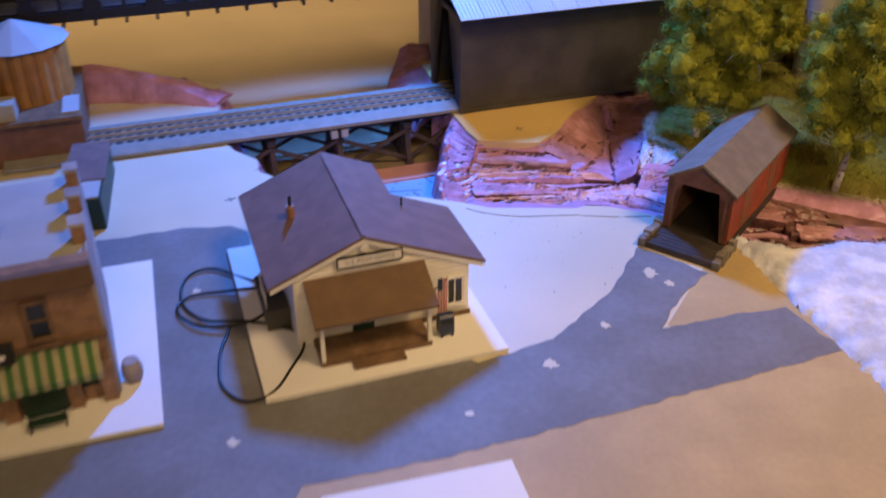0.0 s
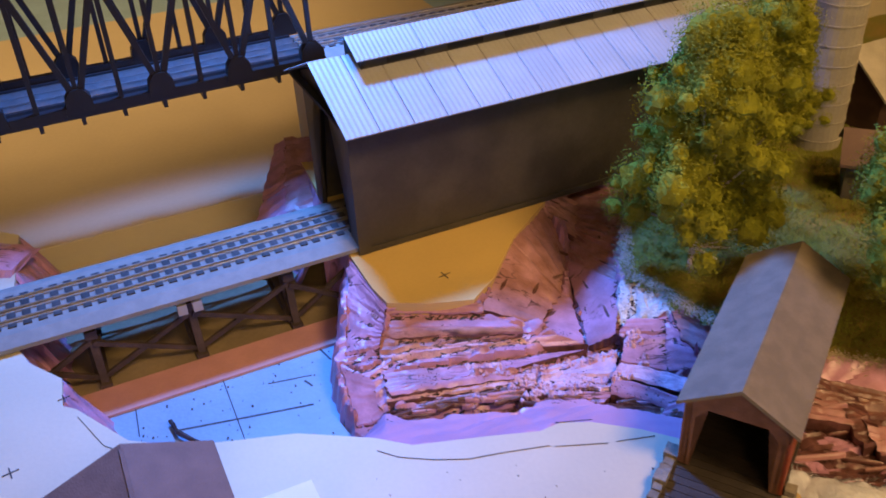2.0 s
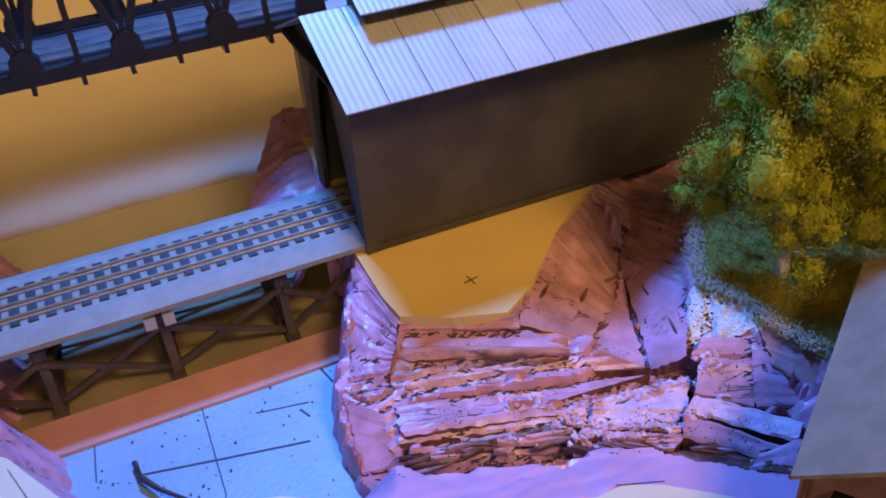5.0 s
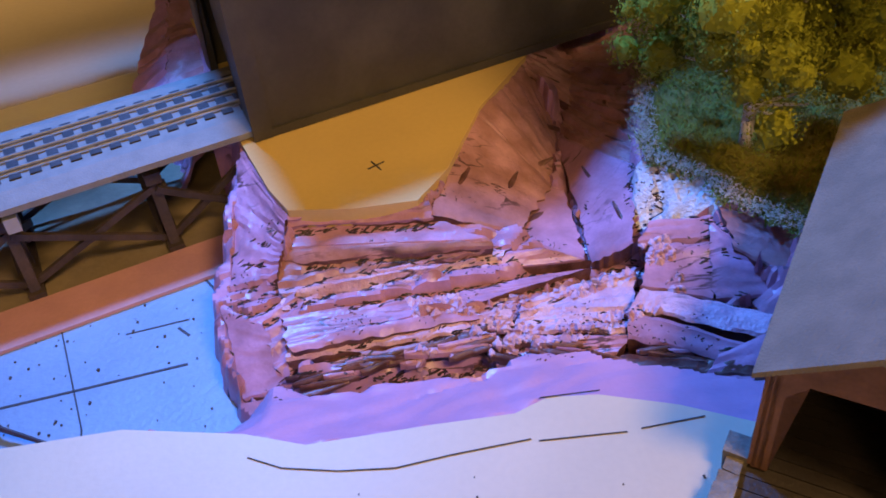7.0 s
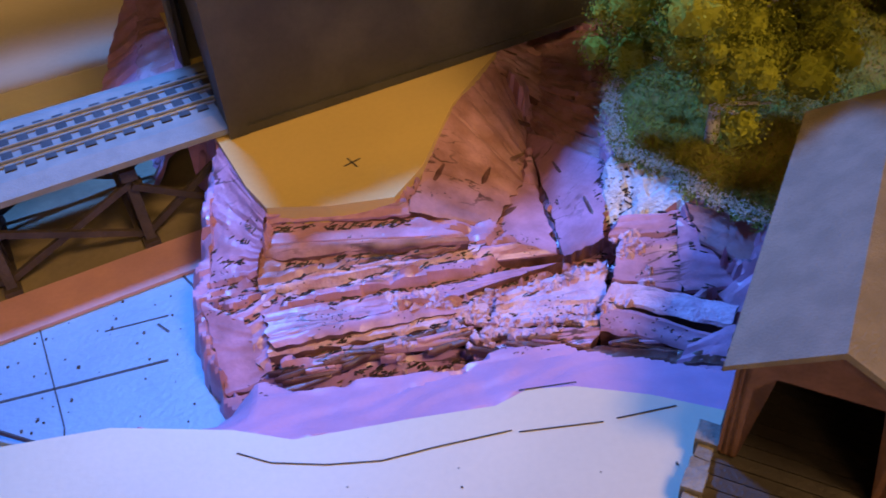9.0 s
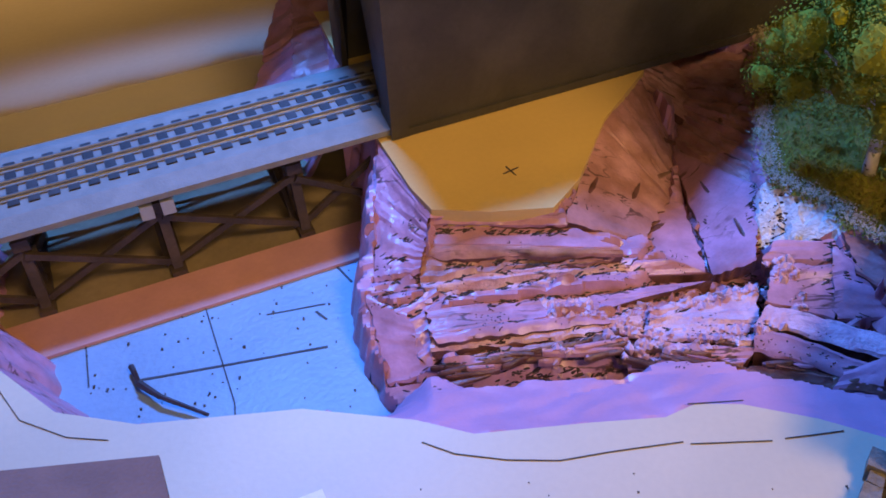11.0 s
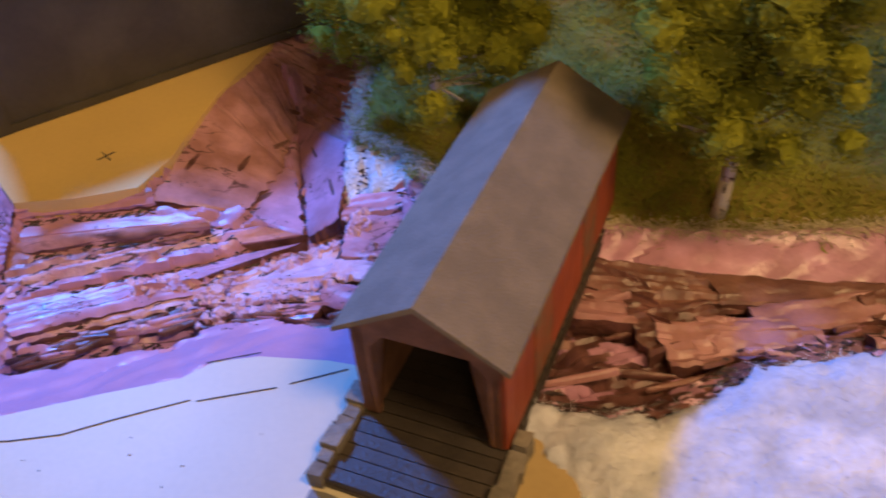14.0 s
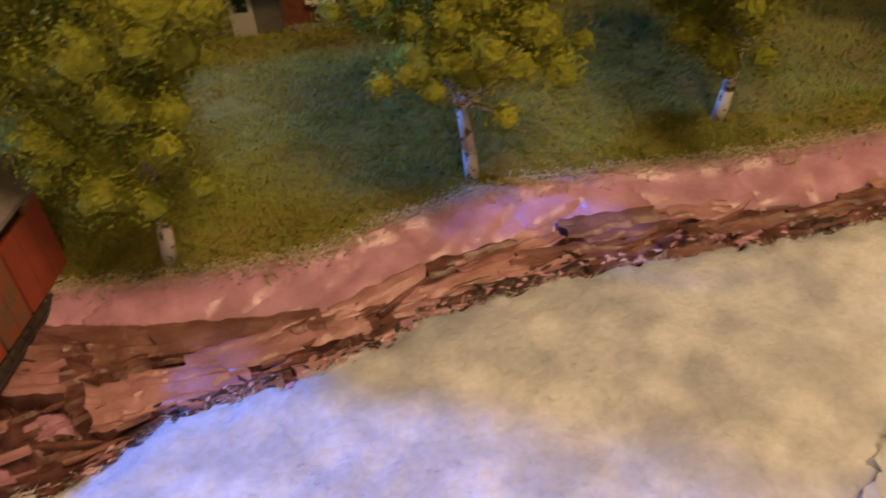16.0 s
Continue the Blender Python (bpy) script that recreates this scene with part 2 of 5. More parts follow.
def finish(bm, name, mat, smooth=False):
    bmesh.ops.recalc_face_normals(bm, faces=bm.faces)
    me = bpy.data.meshes.new(name)
    bm.to_mesh(me)
    bm.free()
    me.materials.append(mat)
    if smooth:
        me.shade_smooth()
    return me


def thing(name, at, label, category, group="", kind=""):
    ob = new(name)
    ob.empty_display_size = 0.01
    ob.matrix_world = at
    return tagged(ob, label, category, group, kind)


def part(name, bm, mat, parent, label="", smooth=False):
    ob = new(name, bm if isinstance(bm, bpy.types.Mesh) else finish(bm, name, mat, smooth))
    ob.parent = parent
    if label:
        ob["label"] = label
    return ob


def solo(name, bm, mat, label, category, group="", kind="", smooth=False, at=None):
    ob = new(name, finish(bm, name, mat, smooth))
    if at is not None:
        ob.matrix_world = at
    return tagged(ob, label, category, group, kind)


def boxes(*pairs, m=None):
    bm = bmesh.new()
    for lo, hi in pairs:
        add_box(bm, lo, hi, m)
    return bm


# The rail lines run at one angle; u goes along them, n away from the viewer.
ALONG = 18.9
TRACK = pose(-0.146, 1.009, 0, 0, 0, ALONG)


def on_track(u, n, z=0.0):
    return TRACK @ Vector((u, n, z))


# ---------------- room ----------------
for name, lo, hi in (("wall_north", (-3.1, 2.6, -0.9), (3.1, 2.7, 1.9)), ("wall_south", (-3.1, -2.1, -0.9), (3.1, -2.0, 1.9)),
                     ("wall_west", (-3.1, -2.0, -0.9), (-3.0, 2.6, 1.9)), ("wall_east", (3.0, -2.0, -0.9), (3.1, 2.6, 1.9))):
    solo(name, boxes((lo, hi)), ROOM_WALL, "plain beige painted room wall", "wall", kind="structure")
solo("ceiling", boxes(((-3.1, -2.1, 1.9), (3.1, 2.7, 2.0))), ROOM_WALL, "plain pale room ceiling", "ceiling", kind="structure")
solo("floor", boxes(((-3.1, -2.1, -1.0), (3.1, 2.7, -0.9))), ROOM_FLOOR, "dark room floor under the layout", "floor", kind="structure")

# ---------------- layout ground ----------------
FRONT_RIM = [(-0.262, 0.975), (-0.242, 0.947), (-0.212, 0.924), (-0.204, 0.892), (-0.193, 0.887), (-0.149, 0.848), (-0.108, 0.836), (-0.031, 0.836),
             (0.022, 0.823), (0.048, 0.812), (0.103, 0.812), (0.136, 0.811), (0.152, 0.817), (0.173, 0.814), (0.204, 0.802), (0.235, 0.785)]
FLUFF_RIM = [(0.262, 0.768), (0.283, 0.749), (0.311, 0.735), (0.335, 0.727), (0.359, 0.730), (0.386, 0.739), (0.416, 0.735), (0.477, 0.732), (0.518, 0.737), (0.567, 0.731), (0.609, 0.722), (0.68, 0.699), (0.756, 0.680), (0.95, 0.62)]
LIP = [(-0.05, 1.30), (-0.03, 1.23), (-0.003, 1.12), (0.011, 1.058), (0.030, 1.0), (0.041, 0.977), (0.076, 0.970), (0.113, 0.969), (0.133, 0.994), (0.163, 1.057), (0.204, 1.114), (0.24, 1.22)]
GRASS_RIM = [(0.315, 1.25), (0.293, 1.121), (0.256, 1.02), (0.244, 0.972), (0.268, 0.944), (0.278, 0.917), (0.298, 0.892), (0.33, 0.862), (0.351, 0.848), (0.395, 0.828),
             (0.446, 0.812), (0.48, 0.802), (0.517, 0.806), (0.578, 0.804), (0.649, 0.781), (0.723, 0.753), (0.794, 0.735), (0.95, 0.69)]
LEFT_RIM = [(-0.285, 1.06), (-0.305, 1.15), (-0.40, 1.19), (-0.57, 1.20)]
TABLE_OUTLINE = [(-1.5, 0.1), (1.5, 0.1), (1.5, 0.45)] + FLUFF_RIM[::-1] + FRONT_RIM[::-1] + LEFT_RIM + [(-1.5, 1.2)]
BACK_OUTLINE = LIP + [(0.26, 1.30)]
GRASS_OUTLINE = GRASS_RIM + [(1.5, 0.5), (1.5, 2.3), (0.3, 2.3)]


def slab(name, outline, low, high, mat, label, category):
    tris = geometry.tessellate_polygon([[Vector((x, y, 0)) for x, y in outline]])
    n = len(outline)
    vs = [(x, y, high) for x, y in outline] + [(x, y, low) for x, y in outline]
    fs = [tuple(t) for t in tris] + [tuple(k + n for k in reversed(t)) for t in tris]
    fs += [(i, (i + 1) % n, (i + 1) % n + n, i + n) for i in range(n)]
    bm = bmesh.new()
    verts = [bm.verts.new(v) for v in vs]
    for f in fs:
        bm.faces.new([verts[k] for k in f])
    return solo(name, bm, mat, label, category, kind="structure")


slab("ground", TABLE_OUTLINE, -0.064, 0.0, WHITE_BOARD, "pale painted layout board with a cut canyon edge", "layout board")
# colour carries the warm-only light that the rail bridge leaves here
slab("ground_behind", BACK_OUTLINE, -0.064, 0.0, YELLOW_BOARD, "pale board under the covered rail bridge, tinted yellow for its warm-only light", "layout board")
solo("canyon_floor", boxes(((-1.5, 0.72, -0.09), (1.5, 2.45, -0.066))), FLOOR, "white canyon floor with pencil lines, tinted with the lamp's blue", "canyon floor", kind="structure")


# left of the post office, the house's cast shadow is drawn into this outline
ROAD = [(0.188, 0.735), (0.150, 0.660), (0.092, 0.592), (0.03, 0.56), (-0.04, 0.60), (-0.10, 0.70), (-0.185, 0.735), (-0.195, 0.765), (-0.212, 0.774), (-0.26, 0.770), (-0.322, 0.748), (-0.9, 0.62), (-0.9, 0.30),
        (-0.10, 0.405), (-0.095, 0.428), (0.0, 0.455), (0.10, 0.49), (0.22, 0.535), (0.325, 0.576), (0.298, 0.635), (0.24, 0.622), (0.183, 0.603), (0.200, 0.635), (0.243, 0.690)]


def ragged(outline, step, wobble):
    """The outline cut into short steps and shaken, like a brushed edge."""
    out = []
    for (ax, ay), (bx, by) in zip(outline, outline[1:] + outline[:1]):
        n = max(1, int(math.hypot(bx - ax, by - ay) / step))
        for i in range(n):
            x, y = ax + (bx - ax) * i / n, ay + (by - ay) * i / n
            v = noise.noise_vector((x * 70, y * 70, 5.0))
            out.append((x + wobble * v.x, y + wobble * v.y))
    return out


slab("ground_bare", [(-0.10, 0.11), (0.50, 0.11), (0.36, 0.42), (0.345, 0.53), (0.314, 0.63), (0.286, 0.742), (0.243, 0.700), (0.19, 0.61), (0.22, 0.55), (-0.10, 0.44)], 0.0001, 0.0003, TAN_BOARD, "tan board beside the painted road", "layout board")
rng = random.Random(12)
for sx, sy, sr in ((0.136, 0.609, 0.006), (0.086, 0.558, 0.008), (0.190, 0.690, 0.010), (0.205, 0.672, 0.006), (0.02, 0.50, 0.004), (-0.15, 0.47, 0.006), (-0.22, 0.66, 0.005)):
    blob = [(sx + sr * rng.uniform(0.4, 1.1) * math.cos(k * 0.42), sy + sr * rng.uniform(0.4, 1.0) * math.sin(k * 0.42)) for k in range(15)]
    slab("paint_spot", blob, 0.0006, 0.0008, WHITE_BOARD, "pale chipped spot in the road paint", "paint spot")
slab("road", ragged(ROAD, 0.006, 0.003), 0.0001, 0.0006, ROAD_PAINT, "brushed grey road paint on the board", "painted road")


def dist(px, py, line):
    best = np.full(px.shape, 9.0)
    for (ax, ay), (bx, by) in zip(line, line[1:]):
        dx, dy = bx - ax, by - ay
        k = np.clip(((px - ax) * dx + (py - ay) * dy) / (dx * dx + dy * dy), 0, 1)
        best = np.minimum(best, np.hypot(px - ax - k * dx, py - ay - k * dy))
    return best


def inside(px, py, line):
    odd = np.zeros(px.shape, bool)
    for (ax, ay), (bx, by) in zip(line, line[1:] + line[:1]):
        cross = (ay > py) != (by > py)
        odd ^= cross & (px < (bx - ax) * (py - ay) / ((by - ay) if by != ay else 1e-9) + ax)
    return odd


PLATES = []


def foam_plate(near_left, near_right, far_right, far_left, mat, rough):
    """A split layer of foam between four corners: a torn top with knife cuts along it, ragged rims and dark flanks."""
    a, b, c, d = (Vector(p) for p in (near_left, near_right, far_right, far_left))
    long, wide = ((b - a).length + (c - d).length) / 2, ((d - a).length + (c - b).length) / 2
    nu, nv = min(60, max(6, int(long / 0.0019))), min(34, max(5, int(wide / 0.0015)))
    up = (b - a).cross(d - a).normalized()
    off = len(PLATES) * 3.7
    bm, grid = bmesh.new(), []
    for i in range(nu + 1):
        u, row = i / nu, []
        for j in range(nv + 1):
            v = j / nv
            # the rims wander
            du = 0.0032 * noise.noise((v * wide * 170, off, 1.0)) / long * (1 if i in (0, nu) else 0.6)
            dv = (0.0012 + 0.0010 * rough) * noise.noise((u * long * 120, off, 5.0)) / wide
            uu, vv = u + du, v + dv * (1 if j in (0, nv) else 0.5)
            p = (a * (1 - uu) + b * uu) * (1 - vv) + (d * (1 - uu) + c * uu) * vv
            s, w = u * long, v * wide
            warp = 0.0025 * noise.noise((s * 24, w * 30, off))
            cut = noise.noise((s * 12, (w + warp) * 330, off))
            step = math.floor(2.6 * noise.noise((s * 16 + 4, (w + warp) * 210, off + 2.0)) + 0.5)
            tear = noise.fractal((s * 190, w * 320, off), 0.9, 2.0, 3)
            h = rough * (0.0006 * cut + 0.00075 * step + 0.00035 * tear) + 0.0012 * noise.noise((s * 35, w * 35, off))
            edge = min(v, 1 - v) * wide
            h -= 0.0011 * max(0.0, 1 - edge / 0.0022) ** 2
            row.append(bm.verts.new(p + up * h))
        grid.append(row)
    for r, q in zip(grid, grid[1:]):
        for j in range(nv):
            bm.faces.new((r[j], q[j], q[j + 1], r[j + 1]))
    rim = [g[0] for g in grid] + grid[-1][1:] + [g[-1] for g in grid[-2::-1]] + grid[0][-2:0:-1]
    mid = sum((x.co for x in rim), Vector()) / len(rim)
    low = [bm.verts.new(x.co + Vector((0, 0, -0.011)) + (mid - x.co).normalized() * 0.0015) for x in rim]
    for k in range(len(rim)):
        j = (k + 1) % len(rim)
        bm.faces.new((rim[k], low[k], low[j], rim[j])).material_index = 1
    bmesh.ops.recalc_face_normals(bm, faces=bm.faces)
    me = bpy.data.meshes.new("foam_layer")
    bm.to_mesh(me)
    bm.free()
    me.materials.append(mat)
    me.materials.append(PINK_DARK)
    me.shade_smooth()
    me.set_sharp_from_angle(angle=radians(28))
    PLATES.append(new("foam_layer", me))


# the west face, from its nose along the layers to the side gully and the east arm
foam_plate((0.004, 0.950, -0.030), (0.031, 0.947, -0.022), (0.040, 0.978, -0.003), (0.011, 1.053, -0.002), PINK, 0.8)  # left nose
foam_plate((0.009, 0.890, -0.054), (0.035, 0.891, -0.047), (0.020, 0.925, -0.031), (-0.003, 0.944, -0.031), PINK, 0.3)  # foot of the nose
foam_plate((0.030, 0.892, -0.046), (0.044, 0.902, -0.040), (0.042, 0.938, -0.024), (0.017, 0.929, -0.030), PINK, 1.2)  # nose filler
foam_plate((0.038, 0.975, -0.011), (0.123, 0.962, -0.011), (0.119, 0.970, -0.003), (0.040, 0.978, -0.003), PINK, 1.0)  # lip face
foam_plate((0.040, 0.962, -0.014), (0.149, 0.946, -0.017), (0.125, 0.964, -0.012), (0.042, 0.976, -0.012), PINK, 0.25)  # mauve shelf
foam_plate((0.034, 0.956, -0.018), (0.149, 0.944, -0.020), (0.149, 0.946, -0.016), (0.040, 0.966, -0.014), PINK_TAN, 0.5)  # rolled edge
foam_plate((0.032, 0.941, -0.026), (0.149, 0.945, -0.026), (0.149, 0.947, -0.021), (0.033, 0.961, -0.020), PINK_TAN, 2.2)  # brown layer
foam_plate((0.032, 0.929, -0.029), (0.145, 0.937, -0.031), (0.162, 0.949, -0.026), (0.032, 0.943, -0.026), PINK_PALE, 2.0)  # torn layer
foam_plate((0.033, 0.905, -0.032), (0.134, 0.915, -0.033), (0.204, 0.934, -0.036), (0.033, 0.924, -0.029), PINK, 0.3)  # broad plank
foam_plate((0.143, 0.938, -0.031), (0.203, 0.937, -0.035), (0.177, 0.944, -0.026), (0.159, 0.945, -0.026), PINK, 0.3)  # ridge wedge
foam_plate((0.033, 0.899, -0.038), (0.153, 0.898, -0.036), (0.152, 0.906, -0.032), (0.035, 0.910, -0.034), PINK_PALE, 0.8)  # gloss strip
foam_plate((0.036, 0.900, -0.033), (0.134, 0.904, -0.032), (0.133, 0.912, -0.030), (0.035, 0.907, -0.031), PINK, 0.8)  # plank edge
foam_plate((0.033, 0.894, -0.050), (0.153, 0.886, -0.043), (0.154, 0.899, -0.038), (0.033, 0.903, -0.041), PINK_DARK, 2.0)  # dark layer
foam_plate((0.053, 0.892, -0.043), (0.100, 0.893, -0.039), (0.099, 0.898, -0.038), (0.052, 0.897, -0.041), PINK_PALE, 0.6)  # pale sliver
foam_plate((0.071, 0.894, -0.039), (0.127, 0.894, -0.037), (0.126, 0.898, -0.036), (0.070, 0.898, -0.038), PINK_TAN, 0.8)  # tan sliver
foam_plate((0.150, 0.892, -0.036), (0.206, 0.875, -0.031), (0.224, 0.922, -0.030), (0.160, 0.913, -0.033), PINK_PALE, 1.6)  # rubble bed
foam_plate((0.145, 0.878, -0.040), (0.198, 0.866, -0.035), (0.206, 0.874, -0.030), (0.148, 0.891, -0.035), PINK, 0.9)  # under rubble
foam_plate((0.139, 0.876, -0.042), (0.199, 0.855, -0.036), (0.198, 0.858, -0.033), (0.140, 0.881, -0.040), PINK_PALE, 0.8)  # curved layer
foam_plate((0.163, 0.864, -0.038), (0.223, 0.834, -0.032), (0.227, 0.841, -0.030), (0.167, 0.868, -0.037), PINK_DARK, 1.5)  # curved layer
foam_plate((0.182, 0.850, -0.034), (0.249, 0.820, -0.030), (0.253, 0.825, -0.026), (0.186, 0.854, -0.032), PINK_DARK, 1.5)  # curved layer
foam_plate((0.194, 0.853, -0.032), (0.254, 0.828, -0.026), (0.259, 0.835, -0.023), (0.199, 0.861, -0.030), PINK_DARK, 1.8)  # curved layer
foam_plate((0.204, 0.871, -0.030), (0.256, 0.837, -0.028), (0.263, 0.845, -0.024), (0.208, 0.884, -0.023), PINK, 0.6)  # split plank
foam_plate((0.211, 0.885, -0.024), (0.267, 0.852, -0.024), (0.275, 0.866, -0.022), (0.219, 0.897, -0.021), PINK_PALE, 0.7)  # split plank
foam_plate((0.219, 0.900, -0.025), (0.251, 0.883, -0.026), (0.263, 0.912, -0.012), (0.231, 0.919, -0.014), PINK, 0.35)  # arm plate
foam_plate((0.251, 0.882, -0.026), (0.282, 0.879, -0.024), (0.270, 0.904, -0.007), (0.263, 0.924, -0.006), PINK, 0.35)  # arm plate
foam_plate((0.227, 0.924, -0.018), (0.264, 0.913, -0.013), (0.264, 0.927, -0.006), (0.233, 0.935, -0.010), PINK, 0.7)  # arm plate
foam_plate((0.268, 0.901, -0.009), (0.287, 0.882, -0.014), (0.301, 0.901, 0.002), (0.268, 0.924, 0.001), PINK_TAN, 0.4)  # upper bank
foam_plate((0.228, 0.834, -0.031), (0.251, 0.827, -0.028), (0.265, 0.849, -0.018), (0.239, 0.845, -0.022), PINK, 0.5)  # end chunk
foam_plate((0.119, 0.965, -0.006), (0.166, 0.965, -0.031), (0.198, 1.008, -0.033), (0.161, 1.056, -0.002), PINK_TAN, 0.35)  # gully wall
foam_plate((0.160, 1.055, -0.002), (0.197, 1.007, -0.033), (0.214, 1.062, -0.029), (0.205, 1.127, -0.001), PINK_TAN, 0.9)  # upper gully wall
foam_plate((0.163, 0.969, -0.034), (0.202, 0.940, -0.038), (0.204, 1.004, -0.033), (0.196, 1.010, -0.033), PINK, 0.2)  # gully plate
foam_plate((0.204, 0.938, -0.037), (0.224, 0.929, -0.019), (0.240, 0.982, -0.007), (0.212, 1.058, -0.029), PINK, 0.2)  # gully slope
foam_plate((0.214, 1.060, -0.029), (0.235, 0.979, -0.013), (0.262, 1.035, -0.005), (0.234, 1.099, -0.020), PINK_TAN, 1.6)  # broken wall
foam_plate((0.226, 1.100, -0.024), (0.260, 1.030, -0.006), (0.295, 1.130, 0.000), (0.236, 1.158, -0.016), PINK_TAN, 2.2)  # broken wall
foam_plate((0.200, 1.106, -0.004), (0.229, 1.080, -0.024), (0.244, 1.134, -0.016), (0.214, 1.141, -0.002), PINK_TAN, 1.5)  # broken wall

# the peak beside the bridge portal
foam_plate((-0.088, 1.160, -0.040), (-0.050, 1.170, -0.020), (-0.052, 1.285, 0.012), (-0.064, 1.290, 0.004), PINK, 1.2)
foam_plate((-0.052, 1.165, -0.022), (-0.006, 1.180, -0.012), (-0.022, 1.285, 0.010), (-0.053, 1.288, 0.012), PINK_TAN, 1.4)
# brown carved layers of the creek bank beside the batting
rng = random.Random(19)
for i in range(40):
    x, v = 0.315 + 0.0145 * i + rng.uniform(-0.008, 0.008), rng.random()
    size, tilt = rng.uniform(0.035, 0.085), rng.uniform(-0.006, 0.006)
    corners = []
    for side, deep in ((0, 0), (1, 0), (1, 1), (0, 1)):
        px = x + size * (side - 0.5)
        low = float(np.interp(px, [p[0] for p in FLUFF_RIM], [p[1] for p in FLUFF_RIM])) + 0.002
        top = float(np.interp(px, [p[0] for p in GRASS_RIM[6:]], [p[1] for p in GRASS_RIM[6:]])) - 0.031
        w = v + (0.34 if deep else 0.0) - 0.17 + (tilt / 0.03) * (side - 0.5)
        corners.append((px, low + (top - low) * min(max(w, -0.05), 1.1), -0.006 + 0.004 * v * v + (0.0035 if deep else 0) + rng.uniform(-0.0012, 0.0012)))
    foam_plate(*corners, rng.choice((PINK_BROWN, PINK_BROWN, PINK_TAN, PINK_DARK)), rng.uniform(0.8, 2.0))


def cover(x, y, tree):
    hit = tree.ray_cast(Vector((x, y, 0.3)), Vector((0, 0, -1)))[0]
    return hit.z if hit else None


def plates(p, q, seed):
    """Tilted, stepped slabs: one value for each point of a warped cell pattern, and the nearness of a break."""
    f, pts = noise.voronoi((p, q, seed))
    c = pts[0]
    h = noise.cell_vector(Vector((c.x * 7.7 + seed, c.y * 7.7, 2.0 + seed)))
    return (h.x - 0.5) + 0.7 * (h.y - 0.5) * (p - c.x) + 1.1 * (h.z - 0.5) * (q - c.y), min((f[1] - f[0]) / 0.10, 1.0)


def canyon():
    """Carved foam: every rim falls away by its own profile, and the highest wall wins. It stays under the split layers."""
    tops, quads = [], []
    for ob in PLATES:
        k = len(tops)
        tops += [v.co.copy() for v in ob.data.vertices]
        quads += [[k + i for i in p.vertices] for p in ob.data.polygons if p.material_index == 0]
    tree = BVHTree.FromPolygons(tops, quads)
    step = 0.0021
    xs, ys = np.arange(-0.58, 0.95, step), np.arange(0.61, 1.29, step)
    gx, gy = np.meshgrid(xs, ys, indexing="ij")
    shake = np.sin(gx * 170 + 2.1 * np.sin(gy * 140)) * np.cos(gy * 190 + 1.7 * np.sin(gx * 95))
    wx, wy = gx + 0.0022 * shake, gy - 0.0022 * shake
    rim = FRONT_RIM
    d_front, d_lip, d_grass, d_fluff = dist(wx, wy, rim), dist(wx, wy, LIP), dist(wx, wy, GRASS_RIM), dist(wx, wy, FLUFF_RIM)
    d_left = dist(wx, wy, [FRONT_RIM[0]] + LEFT_RIM)
    edge = np.interp(gy, [0.85, 0.87, 0.94, 1.058, 1.12, 1.25, 1.42], [0.030, 0.014, -0.007, 0.010, -0.004, -0.032, -0.072]) + 0.003 * shake
    beyond = np.clip(edge - gx, 0, 9)
    z_front = np.where(d_front < 0.040, -0.001 - 0.40 * d_front, -0.017 - 3.2 * (d_front - 0.040))
    left = np.clip((0.03 - gx) / 0.05, 0, 1)
    z_front = z_front * (1 - left) + left * (-0.001 - 2.4 * d_front)
    z_lip = np.interp(d_lip, [0, 0.004, 0.016, 0.030, 0.036, 0.056, 0.062, 0.084, 0.092, 0.115, 0.2], [-0.001, -0.008, -0.012, -0.016, -0.023, -0.027, -0.036, -0.040, -0.050, -0.056, -0.09])
    z_lip = z_lip - beyond * np.where(gy > 1.1, 0.9, 4.0)
    z_lip = np.where((gy > 1.1) & (gx > edge), -0.004, z_lip)
    z_grass = np.interp(d_grass, [0, 0.012, 0.03, 0.04, 0.06, 0.12, 0.2], [0.004, -0.004, -0.022, -0.034, -0.045, -0.065, -0.09])
    east = np.clip((gx - 0.27) / 0.05, 0, 1)
    z_bank = np.interp(d_grass, [0, 0.006, 0.026, 0.031, 0.038, 0.05, 0.1], [0.008, 0.004, -0.004, -0.008, -0.009, -0.011, -0.012])
    z_grass = z_grass * (1 - east) + z_bank * east
    z_fluff = np.interp(d_fluff, [0, 0.01, 0.05, 0.1], [0.002, -0.003, -0.02, -0.09])
    z_left = -0.001 - 2.2 * d_left
    z = np.maximum(np.maximum(np.maximum(z_front, z_lip), np.maximum(z_grass, z_fluff)), z_left)
    rough = np.clip(np.minimum(np.minimum(d_lip, d_grass), np.minimum(d_front, d_fluff)) / 0.016, 0.05, 1)
    lower = 0.25 + 1.0 * np.clip((d_grass - 0.027) / 0.016, 0, 1)
    slab_top = np.clip((0.046 - d_front) / 0.010, 0, 1) * (gx > 0.0)
    keep = np.ones(gx.shape, bool)
    for outline, line in ((TABLE_OUTLINE, FRONT_RIM + FLUFF_RIM), (TABLE_OUTLINE, [FRONT_RIM[0]] + LEFT_RIM), (BACK_OUTLINE, LIP), (GRASS_OUTLINE, GRASS_RIM)):
        keep &= ~(inside(gx, gy, outline) & (dist(gx, gy, line) > 0.006) & (dist(gx, gy, FRONT_RIM) > 0.006))
    keep &= (z > -0.076)
    verts, index = [], -np.ones(gx.shape, int)
    ca, sa = math.cos(radians(11)), math.sin(radians(11))
    for i, j in np.argwhere(keep):
        x, y = xs[i], ys[j]
